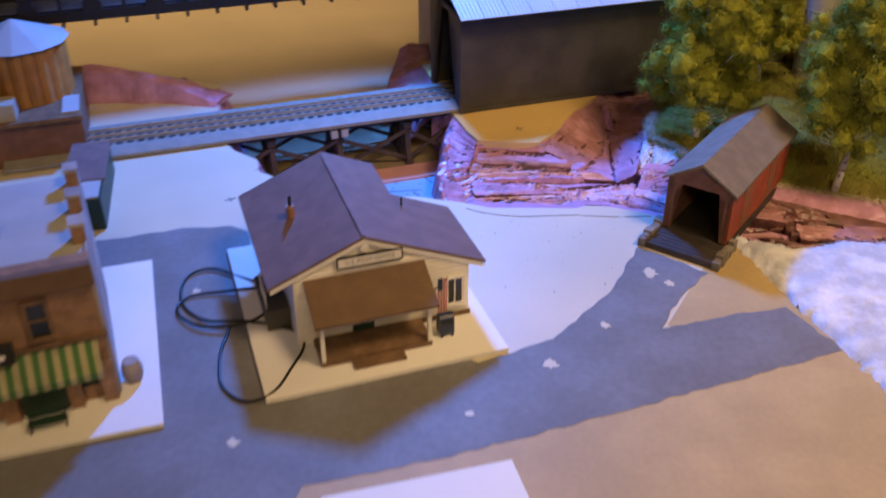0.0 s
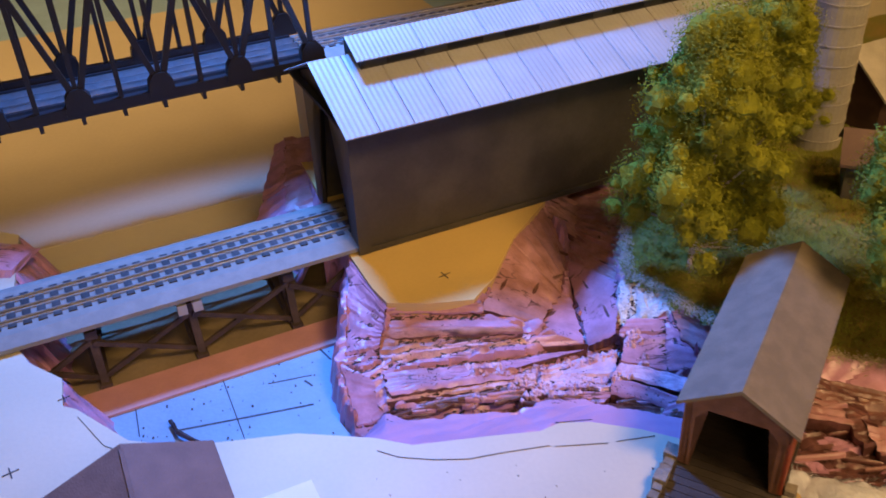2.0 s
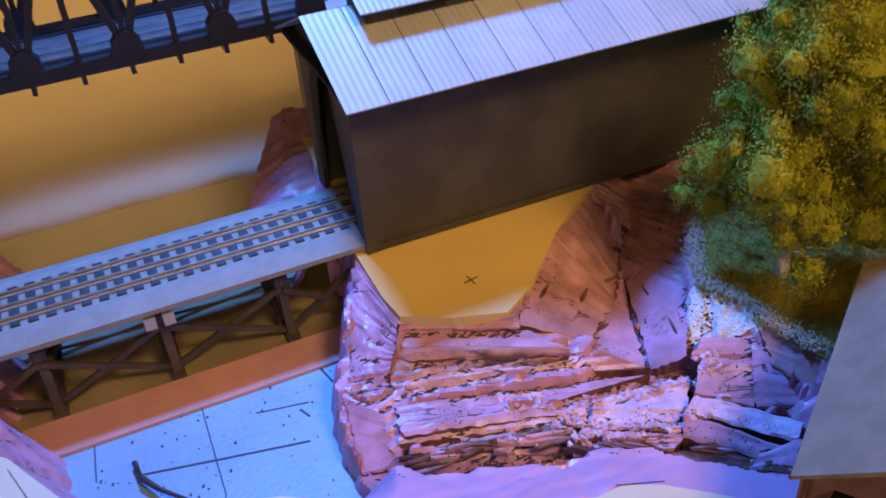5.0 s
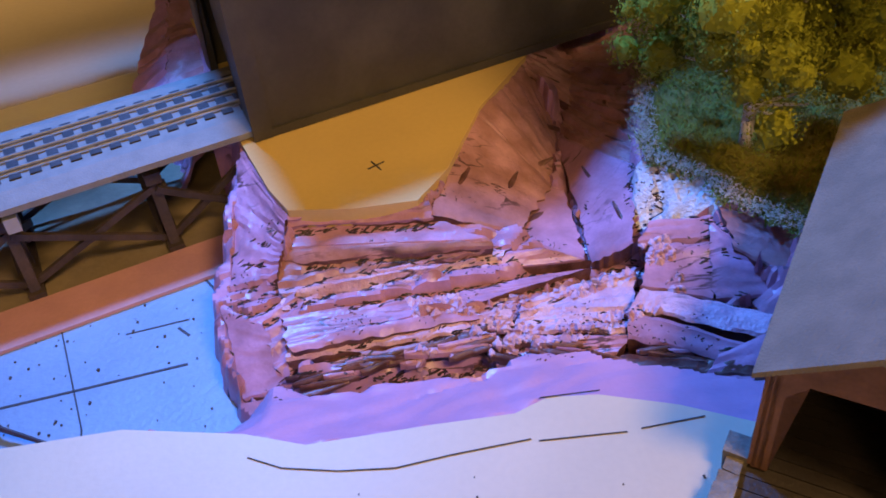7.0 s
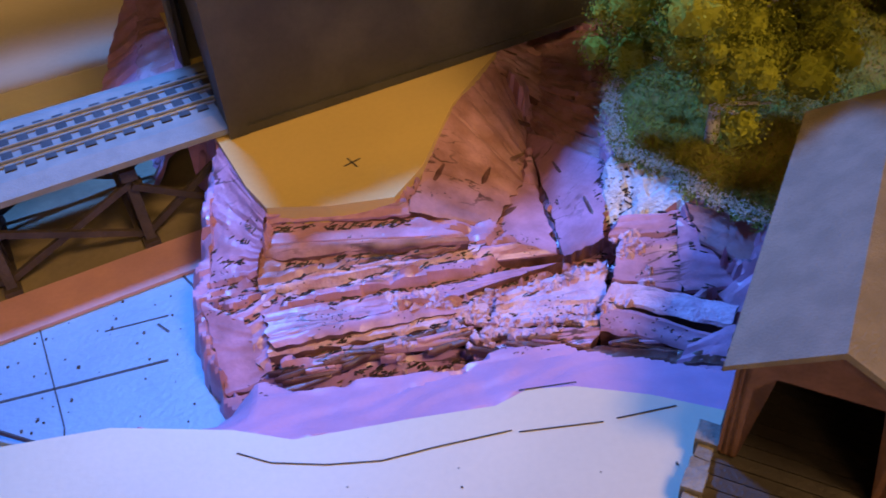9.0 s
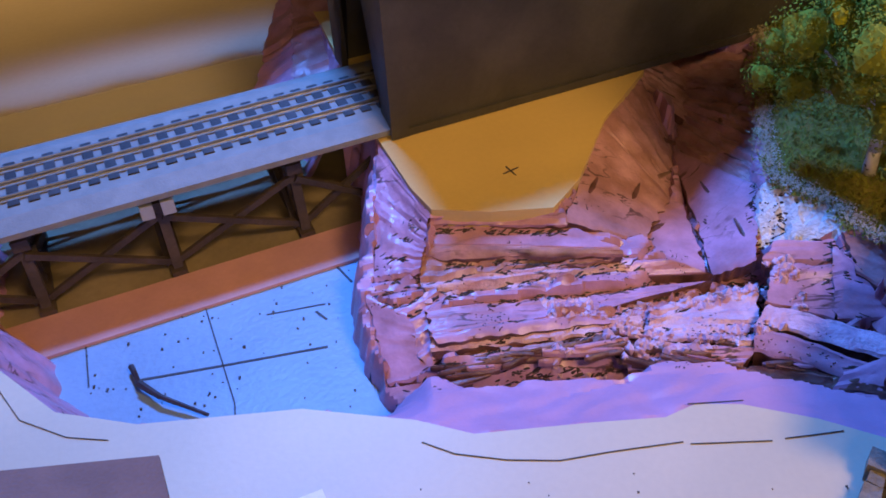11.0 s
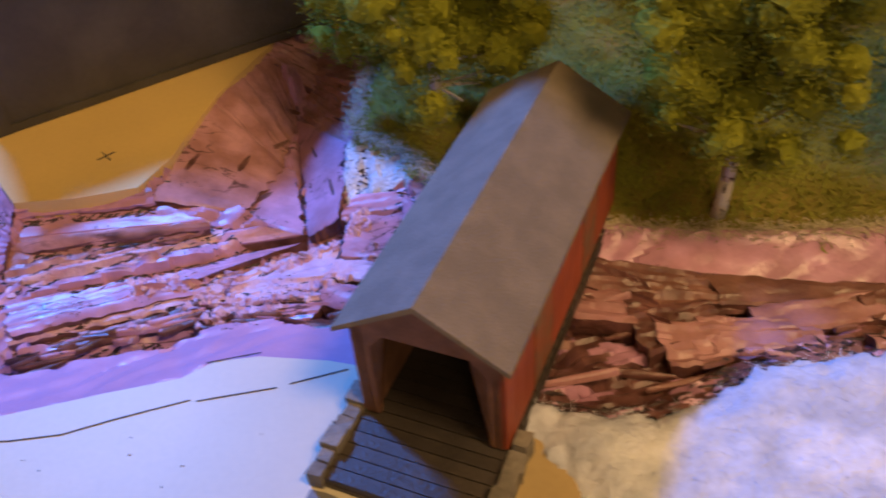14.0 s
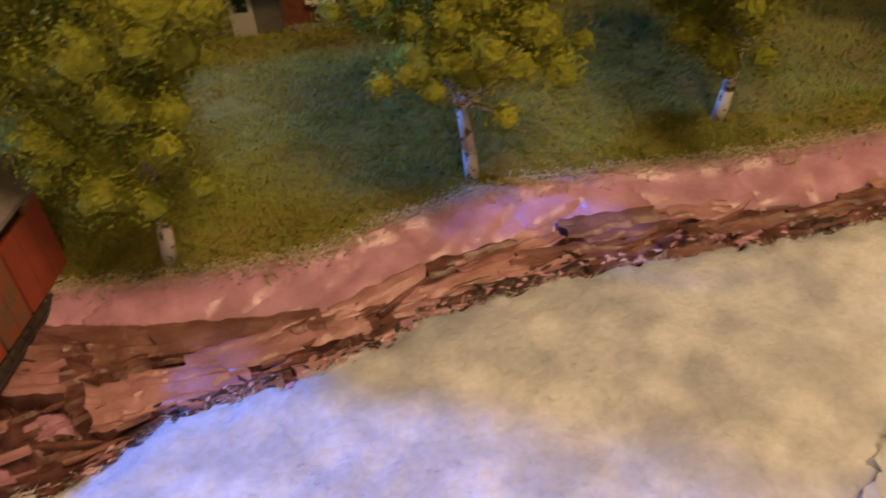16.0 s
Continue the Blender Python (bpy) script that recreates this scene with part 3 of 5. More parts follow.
        a, c = x * ca + y * sa, -x * sa + y * ca
        warp = 0.010 * noise.noise((a * 11, c * 16, 1.5))
        big, gap = plates(a * 5.5 + 1.5 * warp * 60, (c + warp) * 34, 3.0)
        fine, gap2 = plates(a * 17, (c + warp) * 150, 6.0)
        layer = noise.noise((a * 9, (c + 0.6 * warp) * 170, 0.3))
        grain = noise.fractal((a * 70, c * 170, 2.0), 0.8, 2.0, 3)
        carve, gap3 = plates(x * 24 + y * 7, y * 15, 9.0)
        upright = min(max((x - 0.145) / 0.05, 0), 1) * min(max((y - 0.925) / 0.03, 0), 1)
        near_lip = max(0.0, 1 - d_lip[i, j] / 0.034)
        wild = max(upright, near_lip, 0.85 if x > 0.62 else 0.0)
        strata = (0.0090 * big - 0.0030 * (1 - gap) + 0.0020 * fine - 0.0010 * (1 - gap2) + 0.0008 * layer) * (1 - wild)
        carved = (0.015 * carve - 0.005 * (1 - gap3) ** 2) * wild
        heap = max(0.0, 0.8 * (1 - math.hypot(x - 0.252, y - 0.948) / 0.026), 1 - math.hypot(x - 0.190, (y - 0.915) * 1.6) / 0.045)
        crumbs, gap4 = plates(x * 130, y * 130, 12.0)
        k = rough[i, j] * (1 - 0.86 * slab_top[i, j]) * (1.0 if x < 0.3 else lower[i, j])
        z[i, j] += k * (strata + carved + 0.0003 * grain) + min(heap * 2, 1) * (0.004 * crumbs - 0.002 * (1 - gap4))
        lid = cover(x, y, tree) if -0.02 < x < 0.93 and 0.62 < y < 1.17 else None
        if lid is not None:
            z[i, j] = min(z[i, j], lid - 0.004)
        index[i, j] = len(verts)
        verts.append((x, y, z[i, j]))
    q = np.stack([index[:-1, :-1], index[1:, :-1], index[1:, 1:], index[:-1, 1:]], -1).reshape(-1, 4)
    faces = q[q.min(1) >= 0].tolist()
    me = bpy.data.meshes.new("canyon_rock")
    me.from_pydata(verts, [], faces)
    me.materials.append(PINK)
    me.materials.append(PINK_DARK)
    me.materials.append(CRUMB)
    me.materials.append(PINK_CLEAN)
    for f in me.polygons:
        x, y, _ = f.center
        i, j = min(int((x - xs[0]) / step), len(xs) - 1), min(int((y - ys[0]) / step), len(ys) - 1)
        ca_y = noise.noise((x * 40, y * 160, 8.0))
        # lower bank and foot shelf turn dark brown by distance from the rims
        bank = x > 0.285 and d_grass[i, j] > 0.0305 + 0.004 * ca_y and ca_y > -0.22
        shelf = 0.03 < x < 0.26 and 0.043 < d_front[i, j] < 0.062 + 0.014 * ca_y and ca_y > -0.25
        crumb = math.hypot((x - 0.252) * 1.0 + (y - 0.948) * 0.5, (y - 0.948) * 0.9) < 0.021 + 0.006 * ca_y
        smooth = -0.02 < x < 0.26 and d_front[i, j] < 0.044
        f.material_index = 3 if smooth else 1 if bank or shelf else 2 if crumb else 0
    me.shade_smooth()
    me.set_sharp_from_angle(angle=radians(24))
    rock = tagged(new("canyon_rock", me), "carved pink foam canyon walls with broken layered ledges", "canyon rock", kind="structure")

    def height(x, y):
        i, j = int((x - xs[0]) / step), int((y - ys[0]) / step)
        return float(z[i, j]) if keep[i, j] else -0.06

    return rock, height


def foam_slab(rng, x, y, z, length, width, thick, yaw, lean, dip, mat, parent):
    """A split piece of foam: a long wedge with broken ends, an uneven back and crisp edges."""
    bm, rows, n = bmesh.new(), [], max(4, int(length / 0.009))
    m = pose(x, y, z, lean, dip, yaw)
    off = rng.uniform(0, 99)
    for i in range(n + 1):
        s = i / n
        end = min(1.0, 5.0 * min(s, 1 - s) + rng.uniform(0.25, 0.6))
        w = width * (0.75 + 0.35 * noise.noise((s * 3, off, 0))) * end
        t = thick * (0.85 + 0.5 * noise.noise((s * 4, off, 7)))
        k = length * (s - 0.5) + (rng.uniform(-0.004, 0.004) if 0 < i < n else 0)
        ridge = w * (0.12 + 0.25 * noise.noise((s * 2.5, off, 3)))
        rows.append([bm.verts.new(m @ Vector(p)) for p in ((k, -w / 2, -thick), (k, -w / 2, t * 0.25), (k, -w * 0.30, t * 0.72), (k, ridge, t), (k, w / 2, t * 0.55), (k, w / 2, -thick))])
    for a, b in zip(rows, rows[1:]):
        for i in range(6):
            bm.faces.new((a[i], b[i], b[(i + 1) % 6], a[(i + 1) % 6]))
    bm.faces.new(rows[0][::-1])
    bm.faces.new(rows[-1])
    return part("foam_ledge", bm, mat, parent)


ROCK, HEIGHT = canyon()
rng = random.Random(41)
for ob in PLATES:
    ob.parent = ROCK
# thin dark slivers packed along the curved foot of the layers
for _ in range(70):
    k = rng.random()
    x, y = 0.05 + 0.20 * k, 0.889 - 0.052 * max(0.0, (k - 0.42) / 0.58) + rng.gauss(0, 0.004)
    z = -0.043 + 0.013 * k + rng.uniform(-0.002, 0.002) + 0.25 * (y - 0.88 if k < 0.42 else 0)
    foam_slab(rng, x, y, z, rng.uniform(0.012, 0.045), rng.uniform(0.002, 0.005), rng.uniform(0.001, 0.003),
              rng.gauss(4 if k < 0.42 else -22, 7), rng.gauss(-4, 12), rng.gauss(0, 4), rng.choice((PINK_DARK, PINK_DARK, PINK_DARK, PINK_BROWN, PINK)), ROCK)
# dark gouges along the slopes of the side gully
for ob in PLATES[28:35]:
    tops = [p for p in ob.data.polygons if p.material_index == 0]
    for p in rng.sample(tops, 2):
        n, c = p.normal * (1 if p.normal.z > 0 else -1), p.center
        slope = math.degrees(math.atan2(math.hypot(n.x, n.y), n.z))
        foam_slab(rng, c.x, c.y, c.z, rng.uniform(0.010, 0.022), rng.uniform(0.003, 0.005), rng.uniform(0.0004, 0.0008), math.degrees(math.atan2(n.y, n.x)) + 90, slope, 0, PINK_DARK, ROCK)
# broken bank beside the batting
for i in range(60):
    x = 0.29 + 0.010 * i + rng.uniform(-0.01, 0.01)
    y0 = np.interp(x, [p[0] for p in FLUFF_RIM], [p[1] for p in FLUFF_RIM])
    y1 = np.interp(x, [p[0] for p in GRASS_RIM[6:]], [p[1] for p in GRASS_RIM[6:]]) - 0.030
    y = float(y0) + (float(y1) - float(y0)) * rng.uniform(0.0, 1.0)
    foam_slab(rng, x, y, HEIGHT(x, y) + 0.004, rng.uniform(0.010, 0.040), rng.uniform(0.0015, 0.0045),
              rng.uniform(0.001, 0.003), rng.gauss(-8, 10), rng.gauss(-6, 18), rng.gauss(0, 7), rng.choice((PINK_BROWN, PINK_BROWN, PINK_DARK, PINK_TAN)), ROCK)


def rock_litter():
    """Foam chips and dark grit lying on the carved rock, thickest in its crevices."""
    vs, fs = [], []
    for ob in [ROCK] + list(ROCK.children):
        if ob.type == "MESH":
            k = len(vs)
            vs += [v.co.copy() for v in ob.data.vertices]
            fs += [[k + i for i in p.vertices] for p in ob.data.polygons]
    tree = BVHTree.FromPolygons(vs, fs)
    rng = random.Random(77)

    def top(x, y):
        hit = tree.ray_cast(Vector((x, y, 0.3)), Vector((0, 0, -1)))
        return (hit[0], hit[1]) if hit[0] else (None, None)

    def bit(out, p, n, l, w, h, yaw):
        u = Vector((math.cos(yaw), math.sin(yaw), 0))
        u = (u - n * u.dot(n)).normalized()
        v = n.cross(u)
        k = len(out[0])
        for i in range(5):
            a = i * 1.2566 + rng.uniform(-0.35, 0.35)
            out[0].append(p - n * h * 0.3 + u * l * math.cos(a) + v * w * math.sin(a))
        out[0].append(p + n * h + u * l * rng.uniform(-0.4, 0.4) + v * w * rng.uniform(-0.4, 0.4))
        out[1].extend([(k + i, k + (i + 1) % 5, k + 5) for i in range(5)])

    chips, grit = ([], []), ([], [])
    for _ in range(9000):
        x, y = rng.uniform(0.0, 0.27), rng.uniform(0.850, 0.985)
        p, n = top(x, y)
        if p is None or n.z < 0.15:
            continue
        around = [top(x + dx, y + dy)[0] for dx, dy in ((0.004, 0), (-0.004, 0), (0, 0.004), (0, -0.004))]
        if None in around:
            continue
        low = sum(q.z for q in around) / 4 - p.z
        patch = noise.noise((x * 40, y * 40, 3))
        if low > 0.0006 and patch > -0.25:
            bit(grit, p, n, rng.uniform(0.0012, 0.0050), rng.uniform(0.0005, 0.0011), rng.uniform(0.0003, 0.0009), rng.gauss(0.14 if x < 0.19 else -0.3, 0.4))
        elif patch > 0.22 and rng.random() < 0.4:
            bit(grit, p, n, rng.uniform(0.0004, 0.0014), rng.uniform(0.0003, 0.0006), 0.0005, rng.uniform(0, 6.28))
        elif 0.10 < x < 0.24 and 0.878 < y < 0.925 and noise.noise((x * 30, y * 55, 9)) > 0.0 and rng.random() < 0.75:
            r = rng.uniform(0.0009, 0.0034)
            bit(chips, p, n, r * rng.uniform(1, 1.6), r, r * rng.uniform(0.6, 1.1), rng.uniform(0, 6.28))
    for _ in range(1500):
        x = rng.uniform(0.29, 0.88)
        y = float(np.interp(x, [q[0] for q in FLUFF_RIM], [q[1] for q in FLUFF_RIM])) + rng.uniform(0.001, 0.017)
        p, n = top(x, y)
        if p is None or n.z < 0.15 or inside(np.array(x), np.array(y), GRASS_OUTLINE):
            continue
        if rng.random() < 0.5 + noise.noise((x * 30, y * 30, 3)):
            bit(grit, p, n, rng.uniform(0.001, 0.006), rng.uniform(0.0005, 0.0013), rng.uniform(0.0004, 0.001), rng.gauss(-0.1, 0.4))
        elif rng.random() < 0.25:
            bit(chips, p, n, rng.uniform(0.001, 0.004), rng.uniform(0.0008, 0.0016), 0.001, rng.gauss(-0.1, 0.6))
    for name, out, mat, label in (("foam_chips", chips, PINK_PALE, "loose pink foam chips lying on the carved rock"), ("rock_grit", grit, GRIT, "dark brown grit and slivers in the rock crevices")):
        me = bpy.data.meshes.new(name)
        me.from_pydata(out[0], [], out[1])
        me.materials.append(mat)
        tagged(new(name, me), label, "debris", kind="stuff")


rock_litter()
solo("foam_strip", boxes(((-0.155, -0.042, -0.066), (0.175, -0.006, -0.0635))), PINK_FLAT, "flat pink strip on the canyon floor", "foam strip", kind="structure", at=TRACK)

# one floor in two colours: white where blue light falls, tan beyond it
solo("canyon_floor_strip", boxes(((-1.0, 0.1305, -0.066), (0.6, 0.2615, -0.0645))), WHITE_BOARD, "white painted floor strip behind the rail line, cut where the blue light ends", "canyon floor", kind="structure", at=TRACK)
solo("canyon_floor_far", boxes(((-1.0, 0.262, -0.066), (0.6, 1.0, -0.0645))), BACK_BOARD, "floor behind the rail line, coloured tan for its warm-only light", "layout board", kind="structure", at=TRACK)
# dark sheet that paints the trestle's shade onto the canyon floor
solo("canyon_floor_bare", boxes(((-0.20, -0.0055, -0.066), (0.20, 0.13, -0.0645))), SHADED_FLOOR, "brown sheet for the shade on the canyon floor under the trestle", "canyon floor", kind="structure", at=TRACK)


def turf():
    """The grassed plateau: a rolling sheet, with a fringe of fibres over it."""
    step = 0.008
    xs, ys = np.arange(0.22, 1.5, step), np.arange(0.5, 2.3, step)
    gx, gy = np.meshgrid(xs, ys, indexing="ij")
    ok, d = inside(gx, gy, GRASS_OUTLINE), dist(gx, gy, GRASS_RIM)
    index, vs, fs = -np.ones(gx.shape, int), [], []
    for i, x in enumerate(xs):
        for j, y in enumerate(ys):
            if ok[i, j] or d[i, j] < 0.007:
                index[i, j] = len(vs)
                edge = min(d[i, j] / 0.02, 1.0) if ok[i, j] else 0.0
                vs.append((x, y, 0.003 + 0.008 * edge + 0.003 * edge * noise.noise((x * 30, y * 30, 0))))
    for i in range(len(xs) - 1):
        for j in range(len(ys) - 1):
            q = (index[i, j], index[i + 1, j], index[i + 1, j + 1], index[i, j + 1])
            if min(q) >= 0:
                fs.append([int(k) for k in q])
    me = bpy.data.meshes.new("turf")
    me.from_pydata(vs, [], fs)
    me.materials.append(SOIL)
    me.shade_smooth()
    tagged(new("ground_turf", me), "raised green and brown scatter turf", "turf", kind="structure")
    sheet = BVHTree.FromPolygons([Vector(v) for v in vs], fs)
    rng = random.Random(5)
    vs, fs = [], []
    while len(fs) < 160000:
        x, y = rng.uniform(0.235, 0.95), rng.uniform(0.66, 1.22)
        hit = sheet.ray_cast(Vector((x, y, 0.1)), Vector((0, 0, -1)))[0]
        if hit is None:
            continue
        g = hit.z - 0.0008
        if noise.noise((x * 45, y * 45, 7)) + rng.uniform(-0.7, 0.7) < -0.5:
            continue
        for _ in range(5):
            px, py, a, l = x + rng.gauss(0, 0.003), y + rng.gauss(0, 0.003), rng.uniform(0, 6.28), rng.uniform(0.0025, 0.0065)
            c, s, w = math.cos(a), math.sin(a), 0.0005
            k = len(vs)
            vs += [(px - s * w, py + c * w, g), (px + s * w, py - c * w, g), (px + c * l, py + s * l, g + rng.uniform(0.0015, 0.0055))]
            fs.append((k, k + 1, k + 2))
    me = bpy.data.meshes.new("grass")
    me.from_pydata(vs, [], fs)
    me.materials.append(TURF)
    tagged(new("grass", me), "short matted green grass fibres on the turf", "grass", kind="stuff")

    # ground-foam crumbs
    vs, fs = [], []
    for _ in range(9000):
        x, y = rng.uniform(0.24, 0.92), rng.uniform(0.68, 1.15)
        hit = sheet.ray_cast(Vector((x, y, 0.1)), Vector((0, 0, -1)))[0]
        if hit is None or noise.noise((x * 22, y * 22, 1)) + rng.uniform(-0.4, 0.4) < 0.05:
            continue
        g = hit.z
        r, n = rng.uniform(0.0007, 0.0018), len(vs)
        vs += [(x + r, y, g), (x, y + r * rng.uniform(0.6, 1.2), g), (x - r, y, g), (x, y - r, g), (x + rng.uniform(-r, r) * 0.4, y, g + r * rng.uniform(0.6, 1.3)), (x, y, g - 0.002)]
        fs += [(n + a, n + b, n + 4) for a, b in ((0, 1), (1, 2), (2, 3), (3, 0))] + [(n + b, n + a, n + 5) for a, b in ((0, 1), (1, 2), (2, 3), (3, 0))]
    me = bpy.data.meshes.new("turf_crumbs")
    me.from_pydata(vs, [], fs)
    me.materials.append(TURF)
    tagged(new("turf_crumbs", me), "clumped green ground-foam crumbs", "turf", kind="stuff")
    # pale flock along the torn edge
    vs, fs = [], []
    for (ax, ay), (bx, by) in zip(GRASS_RIM, GRASS_RIM[1:]):
        for _ in range(int(math.hypot(bx - ax, by - ay) * 15000)):
            k = rng.random()
            x, y = ax + (bx - ax) * k + rng.gauss(0, 0.0035), ay + (by - ay) * k + rng.gauss(0.001, 0.0035)
            a, l, n = rng.uniform(0, 6.28), rng.uniform(0.001, 0.003), len(vs)
            c, s = math.cos(a), math.sin(a)
            z = 0.006 + rng.uniform(0, 0.0035)
            vs += [(x - s * 0.0004, y + c * 0.0004, z), (x + s * 0.0004, y - c * 0.0004, z), (x + c * l, y + s * l, z + rng.uniform(-0.002, 0.002))]
            fs.append((n, n + 1, n + 2))
    me = bpy.data.meshes.new("pale_flock")
    me.from_pydata(vs, [], fs)
    me.materials.append(STRAW)
    tagged(new("pale_flock", me), "pale fibre flock along the torn turf edge", "flock", kind="stuff")


turf()


def batting():
    """A torn sheet of white wadding over the right of the board."""
    outline = [(0.283, 0.741), (0.312, 0.628), (0.342, 0.525), (0.36, 0.40), (0.70, 0.40), (0.95, 0.45)] + FLUFF_RIM[::-1][:-1]
    step = 0.003
    xs, ys = np.arange(0.26, 0.96, step), np.arange(0.38, 0.78, step)
    gx, gy = np.meshgrid(xs, ys, indexing="ij")
    ok, d = inside(gx, gy, outline), dist(gx, gy, outline + outline[:1])
    index, vs, fs = -np.ones(gx.shape, int), [], []
    for i, x in enumerate(xs):
        for j, y in enumerate(ys):
            ragged = d[i, j] * (1 if ok[i, j] else -1) + 0.004 * noise.noise((x * 60, y * 60, 0)) + 0.005 * noise.noise((x * 170, y * 170, 3))
            if ragged > -0.006:
                index[i, j] = len(vs)
                edge = min(max(ragged, 0) / 0.014, 1.0) ** 0.6
                vs.append((x, y, 0.0025 + min(ragged, 0) * 1.1 + edge * (0.007 + 0.0014 * noise.fractal((x * 24, y * 24, 3), 0.9, 2.0, 4) + 0.0012 * noise.noise((x * 90, y * 90, 6)))))
    for i in range(len(xs) - 1):
        for j in range(len(ys) - 1):
            q = (index[i, j], index[i + 1, j], index[i + 1, j + 1], index[i, j + 1])
            if min(q) >= 0:
                fs.append([int(k) for k in q])
    me = bpy.data.meshes.new("batting")
    me.from_pydata(vs, [], fs)
    me.materials.append(FLUFF)
    me.shade_smooth()
    tagged(new("cotton_batting", me), "torn sheet of fluffy white cotton batting", "batting")

    # loose fibres over the sheet
    rng = random.Random(77)
    fv, ff = [], []
    for x, y, z in rng.choices(vs, k=34000):
        a, l, n = rng.uniform(0, 6.28), rng.uniform(0.002, 0.007), len(fv)
        x, y = x + rng.uniform(-0.002, 0.002), y + rng.uniform(-0.002, 0.002)
        c, s = math.cos(a), math.sin(a)
        fv += [(x - s * 0.00016, y + c * 0.00016, z), (x + s * 0.00016, y - c * 0.00016, z), (x + c * l, y + s * l, z + rng.uniform(0.0002, 0.0022))]
        ff.append((n, n + 1, n + 2))
    me = bpy.data.meshes.new("batting_fibre")
    me.from_pydata(fv, [], ff)
    me.materials.append(FLUFF)
    tagged(new("batting_fibre", me), "loose white fibres standing off the batting", "fibre", kind="stuff")


batting()

# ---------------- rail line on the trestle ----------------


def rail_track(name, at, u0, u1, z, label, width=0.092, step=0.0118, deck=ROADBED):
    """Three-rail track on a moulded bed: the bed with sloped flanks, each tie, three rails."""
    root = thing(name, at, label, "model track")
    bm, h = bmesh.new(), width / 2
    add_prism(bm, [(-h, -0.008), (h, -0.008), (h, -0.004), (h - 0.013, 0.0), (-h + 0.013, 0.0), (-h, -0.004)], u0, u1, "x", Matrix.Translation((0, 0, z)))
    part("roadbed", bm, deck, root)
    tie = finish(boxes(((-0.0034, -0.0240, 0), (0.0034, 0.0240, 0.0011))), "tie", TIE)
    n = int((u1 - u0) / step)
    for i in range(n):
        ob = part("tie", tie, TIE, root)
        ob.location = (u0 + (i + 0.5) * step, 0, z)
    for k in (-0.016, 0, 0.016):
        bm = bmesh.new()
        add_prism(bm, [(k - 0.0012, 0.0009), (k + 0.0012, 0.0009), (k + 0.0004, 0.0016), (k + 0.0008, 0.0031), (k + 0.0005, 0.0038), (k - 0.0005, 0.0038), (k - 0.0008, 0.0031), (k - 0.0004, 0.0016)], u0, u1, "x", Matrix.Translation((0, 0, z)))
        part("rail", bm, RAIL, root, "bright steel rail")
        part("rail_base", boxes(((u0, k - 0.0026, z + 0.0004), (u1, k + 0.0026, z + 0.0013))), deck, root)
    return root


rail_track("trestle_track", TRACK @ pose(0, 0.0365, 0), -0.36, 0.62, 0.010, "three-rail model track on a pale grey roadbed")

trestle = thing("timber_trestle", TRACK @ pose(0, 0.040, 0), "dark brown timber trestle with crossed braces under the track", "trestle")
for y in (-0.030, -0.018, 0.0, 0.018, 0.030):
    part("stringer", boxes(((-0.14, y - 0.003, -0.008), (0.178, y + 0.003, 0.0015))), TIMBER, trestle)
for u in (-0.064, 0.020, 0.108):
    part("cap", boxes(((u - 0.005, -0.038, -0.016), (u + 0.005, 0.038, -0.0082))), TIMBER, trestle)
    for top, foot in ((-0.030, -0.040), (-0.012, -0.015), (0.012, 0.015), (0.030, 0.040)):
        bm = bmesh.new()
        add_beam(bm, (u, top, -0.016), (u, foot, -0.066), 0.0065, 0.0065)
        part("post", bm, TIMBER, trestle)
    for a, b in (((-0.036, -0.060), (0.030, -0.022)), ((0.036, -0.060), (-0.030, -0.022))):
        bm = bmesh.new()
        add_beam(bm, (u - 0.0055 if a[0] < 0 else u + 0.0055, a[0], a[1]), (u - 0.0055 if a[0] < 0 else u + 0.0055, b[0], b[1]), 0.003, 0.005)
        part("brace", bm, TIMBER, trestle)
    part("sill", boxes(((u - 0.005, -0.046, -0.066), (u + 0.005, 0.046, -0.060))), TIMBER, trestle)
for u0, u1 in ((-0.064, 0.020), (0.020, 0.108), (-0.14, -0.064), (0.108, 0.17)):
    for y in (-0.037, 0.037):
        for z0, z1 in ((-0.058, -0.020), (-0.020, -0.058)):
            bm = bmesh.new()
            add_beam(bm, (u0, y, z0), (u1, y + (0.004 if z0 < z1 else 0), z1), 0.003, 0.0045)
            part("brace", bm, TIMBER, trestle)

for u in (0.008, 0.021):
    part("bracket", boxes(((u, -0.0475, -0.012), (u + 0.008, -0.0385, -0.002))), METAL_ROOF, trestle, "small pale bracket under the track")

# ---------------- covered rail bridge ----------------
SU0, SU1, SN0, SN1, SMID = 0.176, 0.66, -0.012, 0.106, 0.047
EAVE_N, EAVE_Z, RIDGE_Z = -0.038, 0.1275, 0.164
shed = thing("covered_rail_bridge", TRACK, "long grey covered rail bridge with a ribbed pale metal roof", "covered bridge")
part("wall", boxes(((SU0, SN0, 0.0005), (SU1, SN0 + 0.005, 0.136))), SHED_WALL, shed)
part("wall", boxes(((SU0, SN1 - 0.005, 0.0005), (SU1, SN1, 0.136))), SHED_WALL, shed)
part("corner_post", boxes(((SU0 - 0.004, SN0 - 0.0025, 0.0005), (SU0 + 0.008, SN0 + 0.0, 0.133))), SHED_WALL, shed)
bm = bmesh.new()
arch = [(SN0 + 0.016, 0.0005), (SN0 + 0.016, 0.088), (SN0 + 0.022, 0.102), (SMID - 0.012, 0.118), (SMID + 0.012, 0.118), (SN1 - 0.022, 0.102), (SN1 - 0.016, 0.088), (SN1 - 0.016, 0.0005)]
